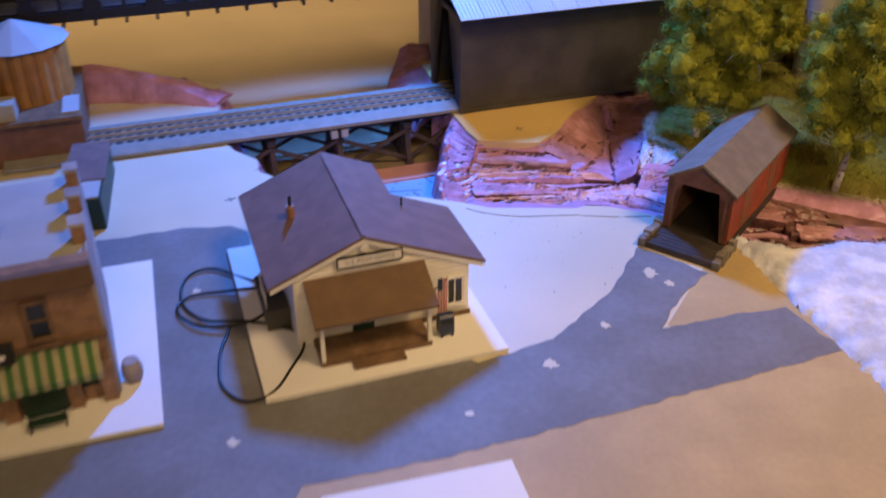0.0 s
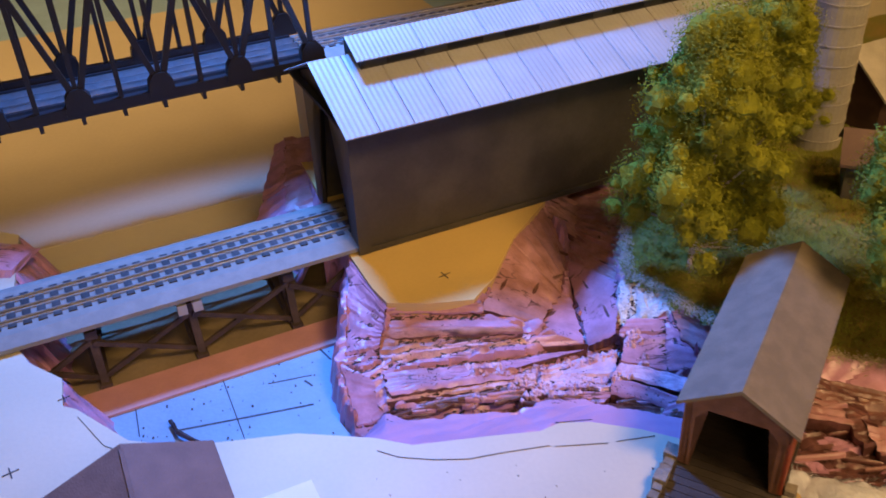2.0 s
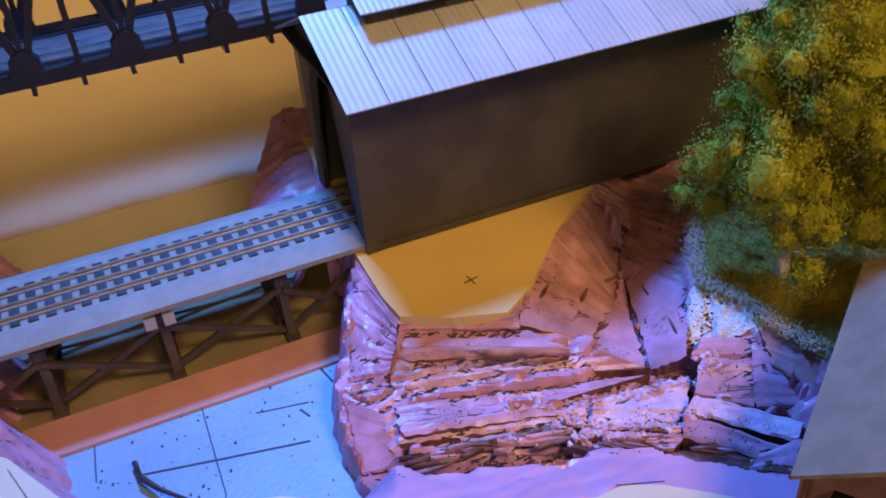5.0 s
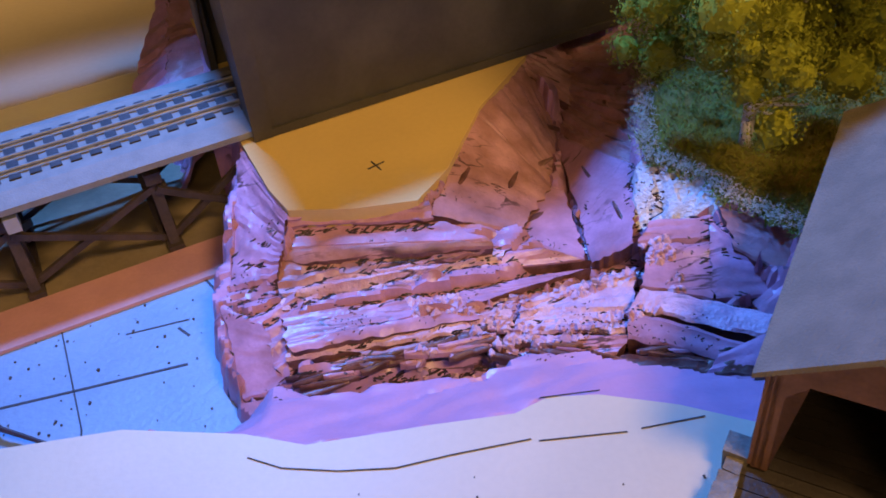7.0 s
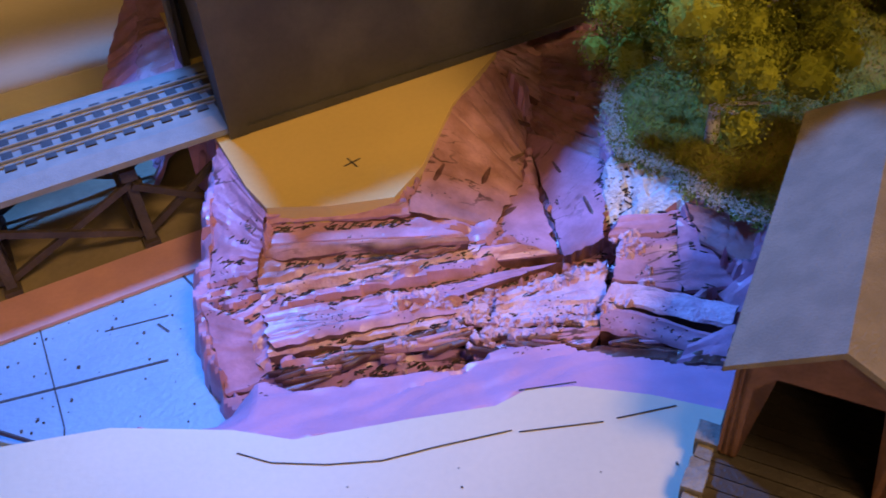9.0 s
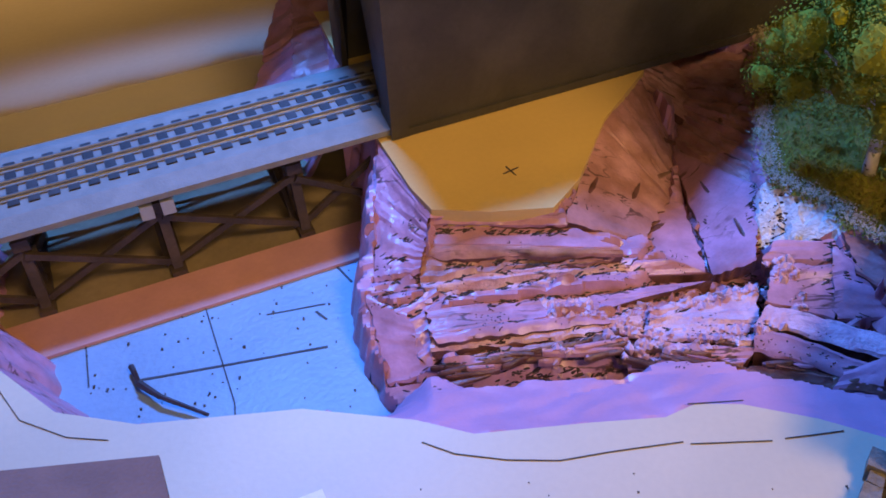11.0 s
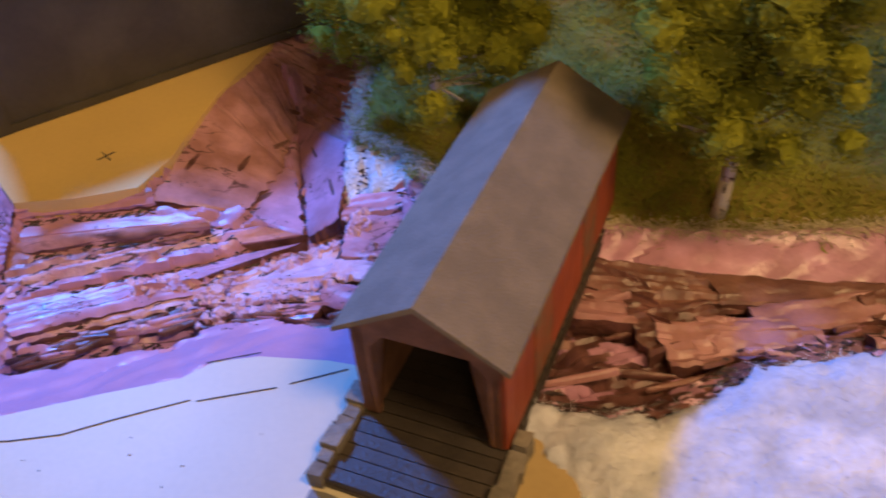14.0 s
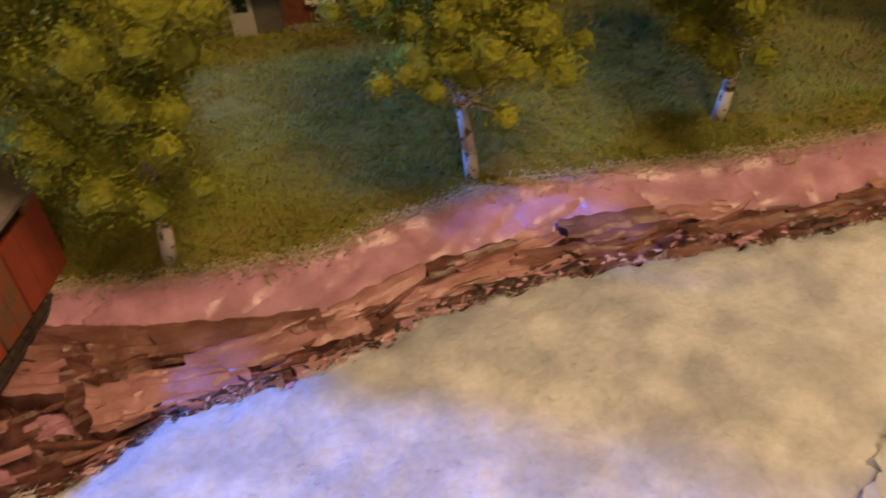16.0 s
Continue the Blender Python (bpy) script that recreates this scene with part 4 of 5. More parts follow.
outer = [(SN0, 0.0005), (SN0, 0.136), (SMID, RIDGE_Z - 0.004), (SN1, 0.136), (SN1, 0.0005)]
add_prism(bm, outer[:2] + [(SMID, RIDGE_Z - 0.004)] + outer[3:] + arch[::-1], SU0 - 0.003, SU0 + 0.002, "x")
bmesh.ops.triangulate(bm, faces=[f for f in bm.faces if len(f.verts) > 4])
part("portal", bm, SHED_WALL, shed, "grey end wall with a tall arched opening")
bm = bmesh.new()
add_prism(bm, outer, SU1 - 0.005, SU1, "x")
part("end_wall", bm, SHED_WALL, shed)
part("bottom_batten", boxes(((SU0, SN0 - 0.002, 0.0005), (SU1, SN0, 0.006))), SHED_WALL, shed)
for i in range(5):
    a = 0.205 + i * 0.092
    part("vent_slot", boxes(((a, SN0 - 0.0045, 0.1245), (a + 0.062, SN0 - 0.0005, 0.1295))), SHED_DARK, shed, "dark louvre slot under the eave")


def roof_sheet(u0, u1, n0, z0, n1, z1, ribs):
    """One ribbed roof panel from the eave n0, z0 up to n1, z1."""
    bm = bmesh.new()
    d = Vector((0, n1 - n0, z1 - z0))
    up = Vector((0, -d.z, d.y)).normalized() if d.y > 0 else Vector((0, d.z, -d.y)).normalized()
    k = ribs * 2
    prev = None
    for i in range(k + 1):
        u = u0 + (u1 - u0) * i / k
        h = 0.0012 + 0.0005 * (i % 2)
        row = [bm.verts.new(Vector((u, n0, z0)) + up * h), bm.verts.new(Vector((u, n1, z1)) + up * h), bm.verts.new((u, n0, z0)), bm.verts.new((u, n1, z1))]
        if prev:
            bm.faces.new((prev[0], row[0], row[1], prev[1]))
            bm.faces.new((prev[2], prev[3], row[3], row[2]))
            bm.faces.new((prev[0], prev[2], row[2], row[0]))
            bm.faces.new((prev[1], row[1], row[3], prev[3]))
        else:
            bm.faces.new((row[0], row[1], row[3], row[2]))
        prev = row
    bm.faces.new((prev[0], prev[2], prev[3], prev[1]))
    return bm


PANEL, RU0, RU1 = 0.0305, SU0 - 0.012, SU1 + 0.012
count = int((RU1 - RU0) / PANEL)
for i in range(count):
    a = RU0 + i * PANEL
    part("roof_panel", roof_sheet(a, a + PANEL - 0.0007, EAVE_N, EAVE_Z, SMID, RIDGE_Z, 6), METAL_ROOF, shed)
    part("roof_panel", roof_sheet(a, a + PANEL - 0.0007, 2 * SMID - EAVE_N, EAVE_Z, SMID, RIDGE_Z, 6), METAL_ROOF, shed)
part("roof_lining", boxes(((RU0 + 0.002, EAVE_N + 0.012, EAVE_Z + 0.001), (RU1 - 0.002, 2 * SMID - EAVE_N - 0.012, EAVE_Z + 0.004))), SHED_DARK, shed)
CU0 = SU0 + 0.023
CEN, CEZ, CRZ = 0.019, 0.167, 0.180
part("clerestory_wall", boxes(((CU0 + 0.006, CEN + 0.008, 0.150), (SU1 - 0.03, CEN + 0.011, CEZ + 0.003))), SHED_WALL, shed)
part("clerestory_wall", boxes(((CU0 + 0.006, 2 * SMID - CEN - 0.011, 0.150), (SU1 - 0.03, 2 * SMID - CEN - 0.008, CEZ + 0.004))), SHED_WALL, shed)
part("clerestory_end", boxes(((CU0 + 0.006, CEN + 0.008, 0.150), (CU0 + 0.009, 2 * SMID - CEN - 0.008, CEZ + 0.005))), SHED_WALL, shed)
for i in range(7):
    a = CU0 + 0.03 + i * 0.058
    part("clerestory_slot", boxes(((a, CEN + 0.0065, CEZ - 0.008), (a + 0.035, CEN + 0.009, CEZ - 0.002))), SHED_DARK, shed, "dark louvre slot")
for i in range(7):
    a = CU0 + i * 0.062
    part("clerestory_roof", roof_sheet(a, a + 0.0614, CEN, CEZ, SMID, CRZ, 14), METAL_ROOF, shed)
    part("clerestory_roof", roof_sheet(a, a + 0.0614, 2 * SMID - CEN, CEZ, SMID, CRZ, 14), METAL_ROOF, shed)

# ---------------- truss bridge ----------------
truss = thing("truss_bridge", TRACK, "black steel truss bridge with riveted plates and open deck", "truss bridge")
TN0, TN1, TZ, TH, BAY = 0.170, 0.268, 0.110, 0.125, 0.0372
U_START, BAYS = -0.80, 27
U_END = U_START + BAYS * BAY
for n in (TN0, TN1):
    part("bottom_chord", boxes(((U_START, n - 0.004, TZ), (U_END, n + 0.004, TZ + 0.011))), BLACK, truss)
    part("top_chord", boxes(((U_START + BAY * 2, n - 0.004, TZ + TH), (U_END - BAY * 2, n + 0.004, TZ + TH + 0.010))), BLACK, truss)
    for i in range(BAYS + 1):
        u = U_START + i * BAY
        if i % 2 == 1:
            bm = bmesh.new()
            add_prism(bm, [(u - 0.013, TZ + 0.004), (u + 0.013, TZ + 0.004), (u + 0.011, TZ + 0.020), (u + 0.005, TZ + 0.028), (u - 0.005, TZ + 0.028), (u - 0.011, TZ + 0.020)], n - 0.0055, n + 0.0055, "y")
            part("gusset_plate", bm, BLACK, truss)
            for s in (-1, 1):
                bm = bmesh.new()
                v = u + s * BAY
                if U_START - 0.001 <= v <= U_END + 0.001:
                    add_beam(bm, (u, n, TZ + 0.012), (v, n, TZ + TH), 0.006, 0.0055)
                    part("diagonal", bm, BLACK, truss)
        part("post", boxes(((u - 0.0022, n - 0.0022, TZ + 0.01), (u + 0.0022, n + 0.0022, TZ + TH))), BLACK, truss)
for i in range(BAYS + 1):
    u = U_START + i * BAY
    part("floor_beam", boxes(((u - 0.0018, TN0 - 0.004, TZ - 0.007), (u + 0.0018, TN1 + 0.004, TZ))), BLACK, truss)
DECK_GREY = material("bridge_deck_grey", (0.36, 0.36, 0.38), 0.35, 0.2, 60, 0.1)
part("deck", boxes(((U_START, TN0 + 0.006, TZ + 0.001), (U_END, TN1 - 0.006, TZ + 0.005))), DECK_GREY, truss)
for n in (TN0 + 0.019, TN1 - 0.019):
    part("guard_strip", boxes(((U_START, n - 0.002, TZ + 0.005), (U_END, n + 0.002, TZ + 0.009))), BLACK, truss)
for k in (-0.016, 0, 0.016):
    c = (TN0 + TN1) / 2 + k
    part("rail", boxes(((U_START, c - 0.0012, TZ + 0.005), (U_END, c + 0.0012, TZ + 0.011))), RAIL, truss, "bright steel rail")
pier = thing("bridge_pier", TRACK, "plain pale block under the end of the truss bridge", "pier")
part("block", boxes(((U_END + 0.001, TN0 + 0.005, -0.0655), (1.5, TN1 - 0.005, TZ - 0.001))), WHITE_BOARD, pier)
rail_track("upper_track", TRACK @ pose(0, (TN0 + TN1) / 2, 0), U_END + 0.001, 1.5, TZ + 0.0075, "three-rail track on grey roadbed beyond the truss", 0.085)

# ---------------- bank behind the track, left of the canyon ----------------
def foam_ridge(name, line, width, height, label):
    """A low carved ridge along a line of (x, y, height factor)."""
    bm = bmesh.new()
    rows = []
    for k in range(len(line) - 1):
        (ax, ay, ah), (bx, by, bh) = line[k], line[k + 1]
        d = Vector((bx - ax, by - ay, 0))
        side = Vector((-d.y, d.x, 0)).normalized()
        for i in range(14):
            s = i / 14
            c = Vector((ax, ay, 0)) + d * s
            h = height * (ah + (bh - ah) * s)
            row = []
            for w, q in ((-0.5, -0.2), (-0.36, 0.45), (-0.1, 0.85), (0.15, 1.0), (0.4, 0.9), (0.52, -0.2)):
                p = c + side * width * w
                v = noise.noise_vector(p * 60) * 0.004
                row.append(bm.verts.new((p.x + v.x, p.y + v.y, h * q + 0.4 * v.z - 0.001)))
            rows.append(row)
    for a, b in zip(rows, rows[1:]):
        for i in range(5):
            bm.faces.new((a[i], b[i], b[i + 1], a[i + 1]))
    bm.faces.new(rows[0])
    bm.faces.new(rows[-1][::-1])
    return solo(name, bm, PINK, label, "rock bank")


foam_ridge("foam_bank", [(-0.285, 1.098, 0.12), (-0.34, 1.112, 0.5), (-0.44, 1.115, 0.9), (-0.62, 1.09, 1.0)], 0.055, 0.052, "low carved pink foam bank beside the canyon")


# ---------------- trees ----------------
def flakes(rng, clumps, n, size):
    vs, fs = [], []
    for c, r in clumps:
        for _ in range(int(n * (r / 0.02) ** 2)):
            d = Vector((rng.gauss(0, 1), rng.gauss(0, 1), rng.gauss(0, 1))).normalized()
            lump = 1 + 0.45 * noise.noise(d * 2.4 + c * 60) + 0.25 * noise.noise(d * 6 + c * 90)
            p = c + d * r * lump * min(1.7, max(0.5, rng.gauss(0.97, 0.15)))
            p.z += (p.z - c.z) * 0.08
            a = Vector((rng.gauss(0, 1), rng.gauss(0, 1), rng.gauss(0, 1)))
            a = (a - a.dot(d) * d * 0.75).normalized()
            b = (d.cross(a) + 0.35 * d * rng.uniform(-1, 1)).normalized()
            s = size * rng.uniform(0.6, 1.5)
            k = len(vs)
            vs += [p - a * s, p + b * s * 0.7, p + a * s, p - b * s * 0.7]
            fs.append((k, k + 1, k + 2, k + 3))
    return vs, fs


def tree_form(seed, height, spread, clear):
    """Trunk, limbs and crown of one model tree, as three meshes."""
    rng = random.Random(seed)
    bm = bmesh.new()
    p, r = Vector((0, 0, -0.004)), 0.0044
    spine = [p]
    for i in range(7):
        q = p + Vector((rng.uniform(-1, 1) * 0.003, rng.uniform(-1, 1) * 0.003, (height * 0.82 + 0.004) / 7))
        add_rod(bm, p, q, r, r * 0.82, 9)
        p, r = q, r * 0.82
        spine.append(p)
    trunk = finish(bm, "trunk", BARK, True)
    limbs, clumps = [], []

    def limb(p, q, r):
        b = bmesh.new()
        add_rod(b, p, q, r, r * 0.4, 5)
        limbs.append(finish(b, "limb", BARK))

    for i in range(32):
        f = (i + 0.5) / 32
        z = clear + (height - clear) * f
        wide = spread * (0.62 + 0.75 * f - 1.25 * f * f + 0.1) * rng.uniform(0.75, 1.1)
        a = i * 2.4 + rng.uniform(-0.5, 0.5)
        base = spine[min(6, max(2, int(7 * z / height) - 1))]
        tip = Vector((math.cos(a) * wide, math.sin(a) * wide, z + rng.uniform(-0.006, 0.008)))
        limb(base, tip, 0.0016)
        clumps.append((tip * 1.0, rng.uniform(0.011, 0.020)))
        for _ in range(3):
            off = Vector((rng.uniform(-1, 1), rng.uniform(-1, 1), rng.uniform(-1, 1))) * 0.020
            clumps.append((tip + off, rng.uniform(0.006, 0.012)))
        clumps.append((Vector((tip.x * 0.45, tip.y * 0.45, tip.z + 0.008)), rng.uniform(0.016, 0.025)))
    for i in range(3):
        a = rng.uniform(0, 6.28)
        z0 = clear * rng.uniform(0.6, 0.72)
        limb((0, 0, z0), (0.027 * math.cos(a), 0.027 * math.sin(a), z0 + 0.005), 0.0015)
    vs, fs = flakes(rng, clumps, 1700, 0.0008)
    # a soft woolly core in every clump, under the flakes
    for c, r in clumps:
        b = bmesh.new()
        bmesh.ops.create_icosphere(b, subdivisions=2, radius=1.0)
        k = len(vs)
        for v in b.verts:
            d = v.co.normalized()
            lump = 1 + 0.45 * noise.noise(d * 2.4 + c * 60) + 0.25 * noise.noise(d * 6 + c * 90)
            vs.append(c + d * r * 0.66 * lump)
        fs += [tuple(k + v.index for v in f.verts) for f in b.faces]
        b.free()
    crown = bpy.data.meshes.new("crown")
    crown.from_pydata(vs, [], fs)
    crown.materials.append(LEAF)
    return trunk, limbs, crown


FORMS = [tree_form(3, 0.205, 0.060, 0.042), tree_form(8, 0.215, 0.055, 0.073), tree_form(14, 0.210, 0.052, 0.075)]
for i, (x, y, turn, size) in enumerate(((0.296, 0.961, 20, 1.0), (0.405, 1.10, 140, 0.88), (0.412, 0.836, 250, 1.0), (0.576, 0.8165, 60, 1.0),
                                        (0.719, 0.790, 200, 1.0), (0.90, 0.80, 310, 1.0), (0.86, 0.98, 100, 1.0))):
    form = FORMS[1 + i % 2 if i else 0]
    tree = thing("tree", pose(x, y, 0.008, 0, 0, turn) @ Matrix.Scale(size, 4), "model birch tree with pale trunk and olive green flock crown", "tree", "trees on the turf")
    part("trunk", form[0], BARK, tree, "pale speckled bark")
    for m in form[1]:
        part("limb", m, BARK, tree)
    part("crown", form[2], LEAF, tree, "olive green flock foliage")

# ---------------- small covered road bridge ----------------
CB_ANGLE = 54.3 - 90
cb = thing("covered_road_bridge", pose(0.242, 0.744, 0.0, 0, 0, CB_ANGLE), "small red covered road bridge with a grey gable roof", "covered bridge")
W, EZ, RZ, LEN = 0.031, 0.064, 0.083, 0.171
for s in (-1, 1):
    bm = bmesh.new()
    add_prism(bm, [(0, RZ), (s * 0.0365, EZ - 0.003), (s * 0.0365, EZ - 0.0005), (0, RZ + 0.003)], -0.006, LEN, "y")
    part("roof", bm, CB_ROOF, cb)
    # the painted side has bare weathered stretches and a slot of openings under the eaves
    head = EZ - 0.013 if s > 0 else EZ + 0.002
    for i in range(14):
        y0 = i * (LEN - 0.004) / 14
        bare = s < 0 or i in (3, 4, 9, 10)
        gap = 0.0019 if i in (2, 8, 10) else 0.0005
        part("board", boxes(((s * W - 0.0014, y0, 0.009), (s * W + 0.0014, y0 + (LEN - 0.004) / 14 - gap, head))), CB_BARE if s > 0 and bare else CB_WOOD if bare else CB_RED, cb)
        if s > 0 and i in (0, 3, 4, 9, 10, 13):
            part("eave_block", boxes(((W - 0.0014, y0, head + 0.0002), (W + 0.0012, y0 + (0.0112 if i in (0, 13) else 0.0045), EZ + 0.001))), CB_BARE, cb)
    part("side_wall", boxes(((s * (W - 0.003) - 0.001, 0, 0.008), (s * (W - 0.003) + 0.001, LEN - 0.004, head if s > 0 else EZ + 0.003))), CB_WOOD, cb)
for y in (0.0, LEN - 0.008):
    bm = bmesh.new()
    add_prism(bm, [(-W, 0.008), (-W, EZ), (0, RZ - 0.002), (W, EZ), (W, 0.008), (W - 0.006, 0.008), (W - 0.006, EZ - 0.014), (W - 0.013, EZ - 0.006), (-W + 0.013, EZ - 0.006), (-W + 0.006, EZ - 0.014), (-W + 0.006, 0.008)], y, y + 0.003, "y")
    bmesh.ops.triangulate(bm, faces=[f for f in bm.faces if len(f.verts) > 4])
    part("portal", bm, CB_WOOD, cb, "brown boarded end with an open portal")
plank = finish(boxes(((-0.0335, 0.0003, 0.003), (0.0335, 0.0062, 0.0066))), "plank", CB_DECK)
for i in range(33):
    ob = part("plank", plank, CB_DECK, cb)
    ob.location = (0, -0.036 + i * 0.0064, 0)
part("deck_base", boxes(((-0.034, -0.036, 0.0004), (0.034, LEN + 0.006, 0.0029))), CB_DECK, cb)
rng = random.Random(4)
for s in (-1, 1):
    y = -0.038
    while y < 0.004:
        l = rng.uniform(0.006, 0.011)
        w, h = rng.uniform(0.006, 0.009), rng.uniform(0.008, 0.013)
        bm = boxes(((s * 0.037 - w / 2, y, 0.0004), (s * 0.037 + w / 2, y + l - 0.0006, h)))
        for v in bm.verts:
            v.co += noise.noise_vector(v.co * 300 + Vector((s, 0, y * 50))) * 0.0012
            v.co.z = max(v.co.z, 0.0004)
        part("stone", bm, STONE, cb)
        y += l

# ---------------- post office on its card ----------------
HOUSE = pose(-0.061, 0.592, 0, 0, 0, ALONG)
FRONT = HOUSE @ pose(0, -0.005, 0)
solo("base_card", boxes(((-0.094, -0.054, 0.0008), (0.102, 0.172, 0.0042))), CARD, "white card base under the post office", "base card", at=HOUSE)
G0 = 0.0045
po = thing("post_office", FRONT, "cream model post office with brown roofs and a front porch", "post office")
HW_L, HW_R, DEPTH, BACK = -0.058, 0.088, 0.097, 0.150
APEX, SLOPE = 0.096, 0.42
def roof_z(x): return APEX - SLOPE * abs(x)
bm = bmesh.new()
add_prism(bm, [(HW_L, G0), (HW_L, roof_z(HW_L)), (0, APEX), (HW_R, roof_z(HW_R)), (HW_R, G0)], 0.008, 0.011, "y")
part("front_wall", bm, CREAM, po)
part("side_wall", boxes(((HW_L, 0.011, G0), (HW_L + 0.003, BACK, roof_z(HW_L)))), CREAM, po)
part("side_wall", boxes(((HW_R - 0.003, 0.011, G0), (HW_R, DEPTH - 0.004, roof_z(HW_R)))), CREAM, po)
part("side_wall", boxes(((0.036, DEPTH - 0.004, G0), (0.039, BACK, roof_z(0.039)))), CREAM, po)
part("back_wall", boxes(((0.036, DEPTH - 0.007, G0), (HW_R, DEPTH - 0.004, roof_z(HW_R)))), CREAM, po)
bm = bmesh.new()
add_prism(bm, [(HW_L, G0), (HW_L, roof_z(HW_L)), (0, APEX), (0.039, roof_z(0.039)), (0.039, G0)], BACK - 0.003, BACK, "y")
part("back_wall", bm, CREAM, po)


def roof_plate(x0, x1, y0, y1, t=0.0025):
    bm = bmesh.new()
    a, b = roof_z(x0), roof_z(x1)
    add_prism(bm, [(x0, a), (x1, b), (x1, b + t), (x0, a + t)], y0, y1, "y")
    return bm


part("roof", roof_plate(-0.078, 0, 0.005, 0.163), BROWN_ROOF, po)
part("roof", roof_plate(0, 0.048, 0.005, 0.163), BROWN_ROOF, po)
part("wing_roof", roof_plate(0.048, 0.102, 0.005, 0.100), BROWN_ROOF, po)
part("ridge_cap", boxes(((-0.0012, 0.005, APEX + 0.0015), (0.0012, 0.158, APEX + 0.0034))), BROWN_ROOF, po)
for x0, x1 in ((-0.076, 0), (0, 0.1)):
    bm = bmesh.new()
    add_prism(bm, [(x0, roof_z(x0) - 0.0045), (x1, roof_z(x1) - 0.0045), (x1, roof_z(x1) - 0.0004), (x0, roof_z(x0) - 0.0004)], 0.0055, 0.0068, "y")
    part("barge_board", bm, WHITE_TRIM, po)
for i in range(14):
    z = 0.012 + i * 0.0042
    half_r = min(HW_R, (APEX - z - 0.004) / SLOPE)
    half_l = max(HW_L, -(APEX - z - 0.004) / SLOPE)
    part("clapboard", boxes(((half_l + 0.001, 0.0070, z), (half_r - 0.001, 0.0080, z + 0.0034))), CREAM, po)
board = part("sign_board", boxes(((-0.022, 0.0045, 0.0735), (0.030, 0.0066, 0.0815))), WHITE_TRIM, po, "narrow framed sign board with faint lettering")
for a in (((-0.0226, 0.0042, 0.0815), (0.0306, 0.0068, 0.0824)), ((-0.0226, 0.0042, 0.0726), (0.0306, 0.0068, 0.0735)), ((-0.0226, 0.0042, 0.0735), (-0.0217, 0.0068, 0.0815)), ((0.0297, 0.0042, 0.0735), (0.0306, 0.0068, 0.0815))):
    part("sign_frame", boxes(a), SHED_DARK, po)
txt = bpy.data.curves.new("sign_lettering", "FONT")
txt.body, txt.size, txt.extrude, txt.align_x, txt.align_y = "U.S. POST OFFICE", 0.0052, 0.0001, "CENTER", "CENTER"
txt.materials.append(material("grey_lettering", (0.25, 0.25, 0.22), 0.7, 0.1, bump=0))
ob = new("sign_lettering", txt)
ob.parent = board
ob.matrix_local = pose(0.004, 0.0043, 0.0774, 90, 0, 0)
bm = bmesh.new()
add_rod(bm, (0, 0.0055, 0.0875), (0, 0.0072, 0.0875), 0.0034, sides=14)
part("gable_vent", bm, CREAM, po)
PL, PR, PF = -0.046, 0.045, -0.026
part("porch_floor", boxes(((PL, PF, G0), (PR, 0.0065, 0.0095))), WOOD, po, "brown wooden porch floor")
part("porch_step", boxes(((-0.022, PF - 0.011, G0), (0.020, PF - 0.0005, 0.0072))), WOOD, po)
bm = bmesh.new()
add_prism(bm, [(0.0068, 0.0640), (PF - 0.006, 0.0455), (PF - 0.006, 0.0476), (0.0068, 0.0664)], PL - 0.004, PR + 0.004, "x")
part("porch_roof", bm, PORCH_ROOF, po)
part("porch_beam", boxes(((PL, PF, 0.0405), (PR, PF + 0.003, 0.0448))), WHITE_TRIM, po)
for x in (PL + 0.002, PR - 0.002):
    part("porch_post", boxes(((x - 0.0016, PF, 0.0095), (x + 0.0016, PF + 0.0032, 0.0405))), WHITE_TRIM, po)
door = part("door", boxes(((-0.013, 0.005, 0.0097), (0.005, 0.0072, 0.043))), DARK_GREEN, po, "dark green panelled door")
bm = bmesh.new()
add_rod(bm, (0.002, 0.0035, 0.026), (0.002, 0.005, 0.026), 0.0008)
part("door_knob", bm, COPPER, door)


def window(x0, x1, z0, z1, y=0.0068):
    w = part("window", boxes(((x0, y - 0.0008, z0), (x1, y + 0.0002, z1))), GLASS_DARK, po, "dark glazed window with white frame")
    for lo, hi in (((x0 - 0.0025, y - 0.0022, z1), (x1 + 0.0025, y, z1 + 0.0025)), ((x0 - 0.0025, y - 0.003, z0 - 0.0025), (x1 + 0.0025, y, z0)), ((x0 - 0.0025, y - 0.0022, z0), (x0, y, z1)),
                   ((x1, y - 0.0022, z0), (x1 + 0.0025, y, z1)), (((x0 + x1) / 2 - 0.0005, y - 0.0016, z0), ((x0 + x1) / 2 + 0.0005, y - 0.0008, z1))):
        part("window_frame", boxes((lo, hi)), WHITE_TRIM, w)
    return w


window(-0.043, -0.022, 0.020, 0.036)
window(0.012, 0.033, 0.020, 0.036)
window(0.069, 0.081, 0.019, 0.043)
part("foundation_strip", boxes(((0.045, 0.0055, 0.0046), (HW_R + 0.001, 0.0069, 0.0085))), WOOD, po)
